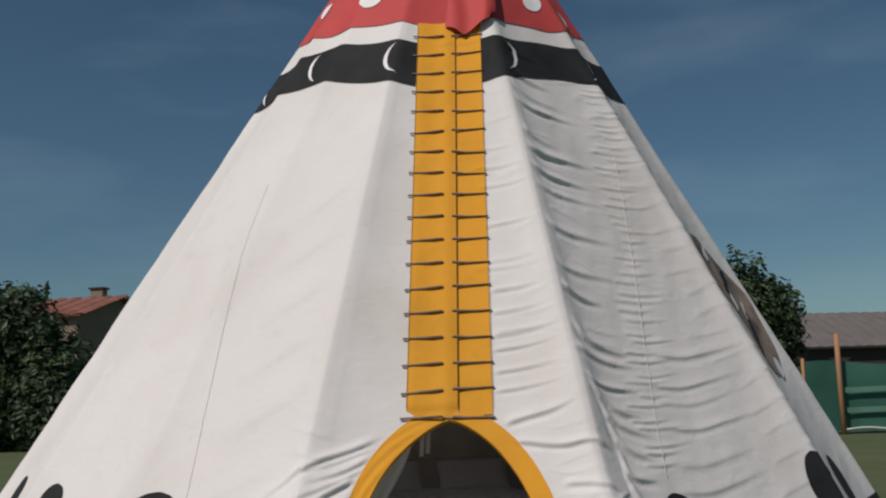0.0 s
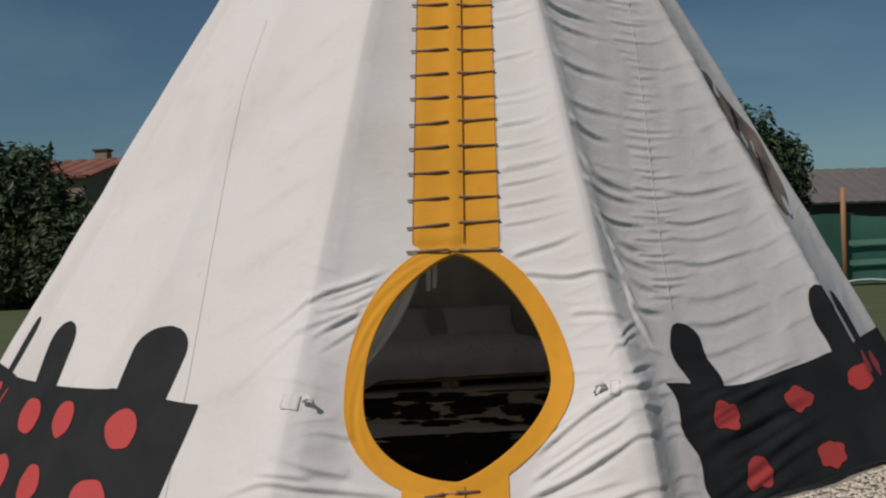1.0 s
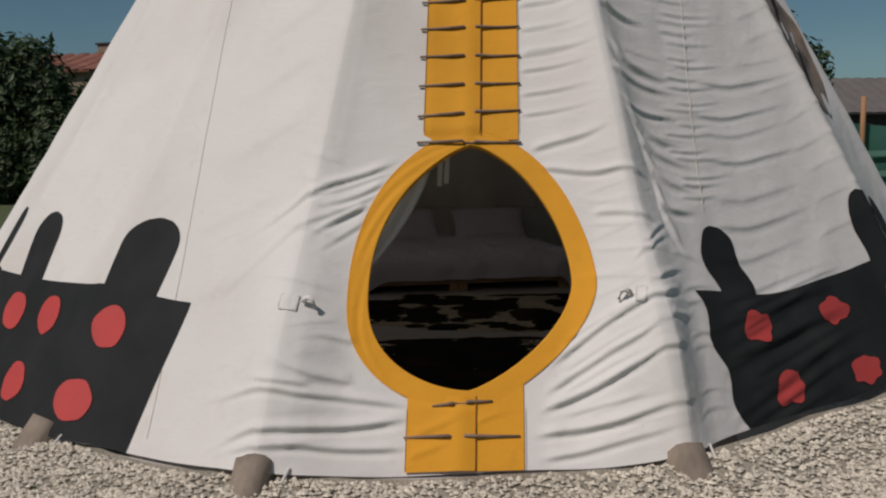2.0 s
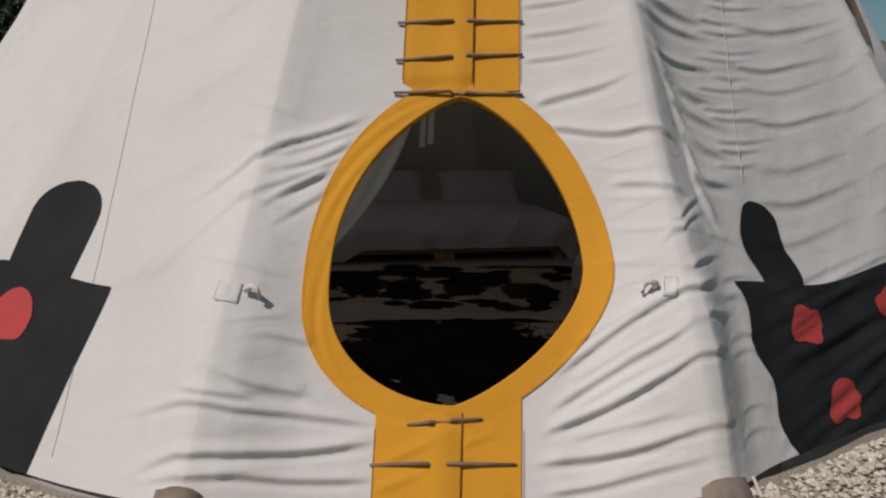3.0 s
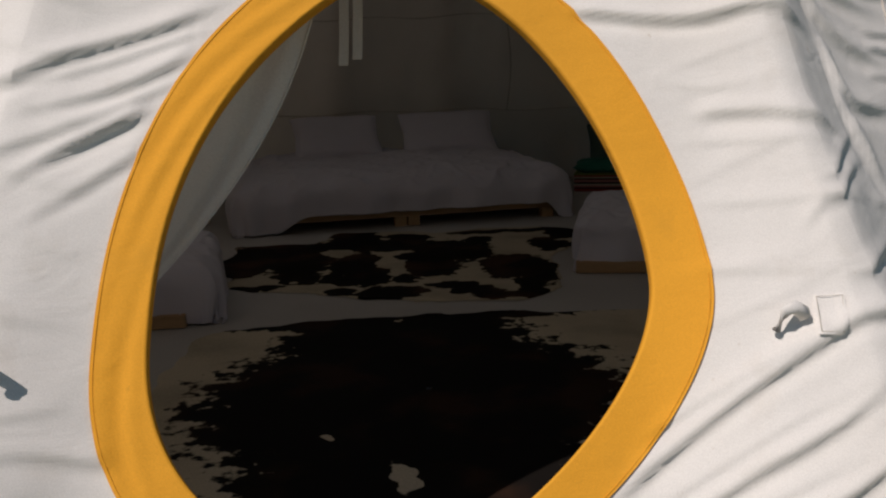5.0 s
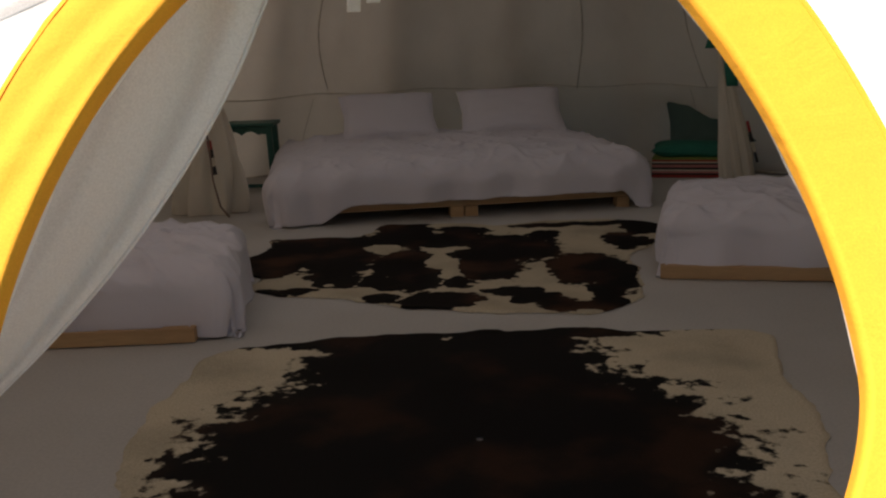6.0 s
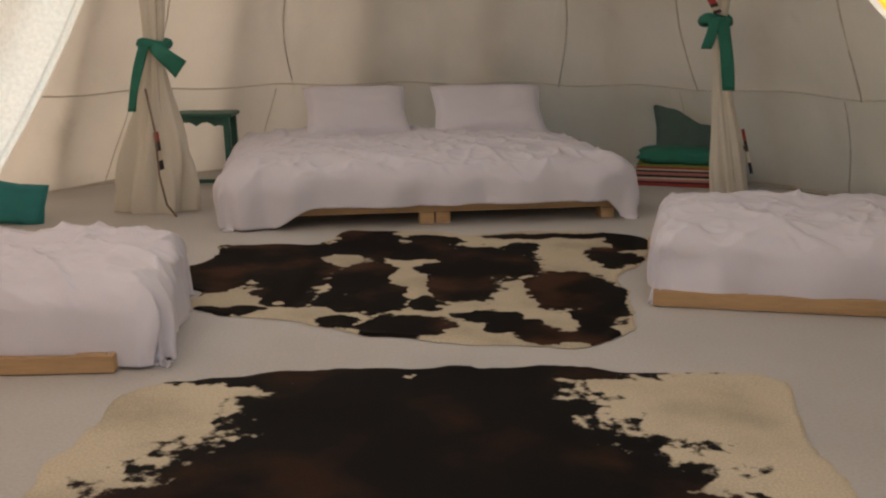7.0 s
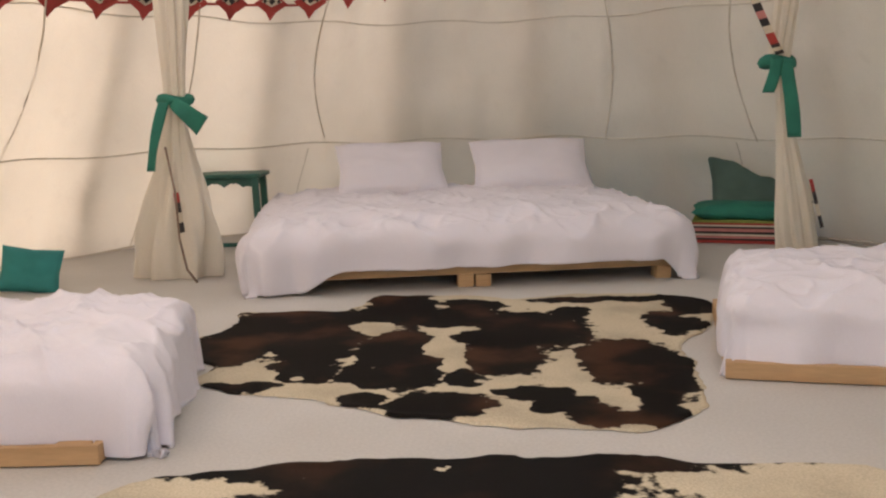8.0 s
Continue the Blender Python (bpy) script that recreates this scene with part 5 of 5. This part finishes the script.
def tree(name, at, lobes, leaves, leaf, seed, label, trunk_h=1.6, trunk_r=0.16):
    r = random.Random(seed)
    t = thing(name, FAR @ pose(*at), label, "tree")
    tube("trunk", [(0, 0, -0.2), (0.05, 0, trunk_h * 0.5), (0.0, 0.05, trunk_h), (0.1, 0, trunk_h * 1.7)], lambda s: trunk_r * (1.2 - 0.6 * s), BARK, t, 10, lump=0.2)
    for lx, ly, lz, rx, ry, rz in lobes:
        tube("limb", [(0.02, 0, trunk_h * 0.8), (lx * 0.5, ly * 0.5, (trunk_h + lz) * 0.5), (lx, ly, lz)], lambda s: trunk_r * 0.5 * (1 - 0.8 * s), BARK, t, 6)
    verts, faces = [], []
    total = sum(rx * ry * rz for *_, rx, ry, rz in lobes)
    for lx, ly, lz, rx, ry, rz in lobes:
        for i in range(int(leaves * rx * ry * rz / total)):
            d = Vector((r.gauss(0, 1), r.gauss(0, 1), r.gauss(0, 1))).normalized()
            bump = 1 + 0.30 * noise.noise(d * 2.3 + Vector((lx, ly, seed))) + 0.22 * noise.noise(d * 6 + Vector((seed, lz, 0)))
            k = r.random() ** 0.28 * bump
            p = Vector((lx + rx * d.x * k, ly + ry * d.y * k, max(0.05, lz + rz * d.z * k)))
            n = (d + Vector((r.gauss(0, 0.6), r.gauss(0, 0.6), r.gauss(0, 0.6) + 0.4))).normalized()
            a = n.orthogonal().normalized()
            a.rotate(Matrix.Rotation(r.random() * 6.3, 3, n))
            b = n.cross(a)
            s = leaf * r.uniform(0.6, 1.3)
            q = len(verts)
            verts += [p - a * s, p + b * s * 0.45 + n * s * 0.15, p + a * s, p - b * s * 0.45 + n * s * 0.15]
            faces.append((q, q + 1, q + 2, q + 3))
    mesh_object("crown", verts, faces, LEAF, t, False)
    return t


tree("broadleaf_tree", (-17.6, 31, 0), [(0, 0, 3.9, 3.2, 2.6, 2.7), (2.4, 0, 3.5, 2.0, 2.2, 2.5), (-2.2, 0, 3.6, 2.2, 2, 2.6), (3.9, -0.5, 2.3, 1.5, 1.7, 2.0)], 15000, 0.19, 1, "dense dark green tree at the edge of the lawn")
tree("broadleaf_tree", (-23.5, 30, 0), [(0, 0, 3.6, 3.4, 2.6, 3.2), (2.6, 0, 2.6, 2.0, 2, 2.4)], 9000, 0.2, 2, "dense dark green tree at the edge of the lawn")
tree("bush", (-13.6, 29.5, 0), [(0, 0, 1.5, 1.7, 1.3, 1.8), (-1.6, 0, 1.3, 1.4, 1.2, 1.5)], 6000, 0.16, 3, "dark green bush before the trees", 0.5, 0.07)
tree("broadleaf_tree", (12.2, 31, 0), [(0, 0, 4.2, 1.7, 1.6, 2.2), (1.1, 0, 3.7, 1.2, 1.3, 1.8), (-0.8, 0, 3.1, 1.3, 1.3, 1.9), (0.2, 0, 2.0, 1.7, 1.2, 1.6)], 13000, 0.15, 4, "rounded green tree behind the fence")
for x in (-9.5, 2.0, 8.0):
    tree("broadleaf_tree", (x, 36, 0), [(0, 0, 2.6, 2.6, 2.0, 2.2), (2, 0, 2.2, 1.8, 1.8, 1.8)], 5000, 0.22, int(x * 3) + 60, "green tree beyond the lawn behind the tipi")


# ---- houses ----
def house(at, turn, w, d, eave, ridge, wall_mat, roof_mat, label, tiles=False, windows=3, door=False):
    h = thing("house", FAR @ pose(*at, 0, 0, turn), label, "house")
    bm = bmesh.new()
    pts = [(-w / 2, -d / 2), (w / 2, -d / 2), (w / 2, d / 2), (-w / 2, d / 2)]
    lo = [bm.verts.new((x, y, -0.2)) for x, y in pts]
    hi = [bm.verts.new((x, y, eave)) for x, y in pts]
    g = [bm.verts.new((-w / 2, 0, ridge)), bm.verts.new((w / 2, 0, ridge))]
    bm.faces.new((lo[0], lo[1], hi[1], hi[0]))
    bm.faces.new((lo[2], lo[3], hi[3], hi[2]))
    bm.faces.new((lo[1], lo[2], hi[2], g[1], hi[1]))
    bm.faces.new((lo[3], lo[0], hi[0], g[0], hi[3]))
    part("wall", bm, wall_mat, h)
    for s in (-1, 1):
        slope = math.atan2(ridge - eave, d / 2)
        length = math.hypot(d / 2, ridge - eave) + 0.5
        m = Matrix.Translation((0, s * (d / 4 + 0.12), (eave + ridge) / 2 - 0.05)) @ Matrix.Rotation(-s * slope, 4, "X")
        part("roof", box((w + 0.8, length, 0.14), (0, 0, 0.07), 0.02, None), roof_mat, h).matrix_local = m
        n = 14 if tiles else 26
        verts, faces = [], []
        for i in range(n):
            x = -w / 2 - 0.3 + (w + 0.6) * i / (n - 1)
            for k in range(10):
                y0, y1 = -length / 2 + length * k / 10, -length / 2 + length * (k + 1) / 10
                q = len(verts)
                rr = (w / n) * 0.42
                for y, lift in ((y0, 0.0), (y1, 0.03)):
                    for c in range(5):
                        t = math.pi * c / 4
                        verts.append((x + rr * math.cos(t), y, 0.14 + lift + (0.07 if tiles else 0.025) * math.sin(t)))
                faces += [(q + c, q + c + 1, q + 6 + c, q + 5 + c) for c in range(4)]
        tagged(mesh_object("roof_ribs", verts, faces, roof_mat, h, False), kind="stuff").matrix_local = m
    for i in range(windows):
        x = -w / 2 + w * (i + 0.5) / windows
        win = part("window", box((1.0, 0.10, 1.2), (x, -d / 2 - 0.02, eave - 1.3), 0.02), DARK, h)
        part("window_frame", box((1.2, 0.08, 0.10), (x, -d / 2 - 0.03, eave - 0.66), 0.01), RENDERED, win)
        part("window_sill", box((1.3, 0.16, 0.08), (x, -d / 2 - 0.06, eave - 1.95), 0.01), RENDERED, win)
    return h


hl = house((-26.4, 58, 0), -12, 13.5, 9, 6.9, 8.3, RENDERED, ROOF_TILE, "ochre house with a low terracotta tiled roof", True)
part("chimney", box((0.9, 0.6, 1.0), (5.2, 0.3, 8.5), 0.03), RENDERED, hl, "square chimney with a dark cap")
part("chimney_cap", box((1.1, 0.8, 0.12), (5.2, 0.3, 9.07), 0.02), DARK, hl)
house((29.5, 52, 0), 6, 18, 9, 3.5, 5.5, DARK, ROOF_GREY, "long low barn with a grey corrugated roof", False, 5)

# ---- fence ----
fence = thing("fence", FAR, "green shade-net fence on wooden posts", "fence")
FY = 24.0
for i, x in enumerate((11.35, 12.45, 15.6, 18.9, 22.2, 25.5)):
    tall = 2.96 if i else 2.25
    tube("post", [(x, FY - 0.1, -0.2), (x, FY - 0.1, tall * 0.5), (x + 0.02, FY - 0.1, tall)], 0.075 if i else 0.05, POST, fence, 10, lump=0.1)
grid_object("net", lambda x, z: Vector((x, FY + 0.08 * math.sin(x * 2.1) + 0.05 * noise.noise(Vector((x, z * 2, 0))), 0.05 + z * (2.05 + 0.08 * math.cos(x * 1.57)))), lin(11.3, 32, 120), lin(0, 1, 16), NET, fence)
PALE_NET = material("pale_net_band", (0.12, 0.27, 0.20), 0.7, None, 1, 0.6, 40, translucent=0.2)
for z in (0.62, 1.22):
    grid_object("net_band", lambda x, v, z=z: Vector((x, FY - 0.12 + 0.08 * math.sin(x * 2.1) + 0.05 * noise.noise(Vector((x, z, 0))), z + 0.16 * v + 0.03 * math.sin(x * 0.9))), lin(12.6, 32, 100), lin(0, 1, 3), PALE_NET, fence)
tube("rope", [(x, FY - 0.15, 0.12 + 0.04 * math.sin(x * 3)) for x in lin(12.5, 32, 80)], 0.025, CANVAS, fence, 5)
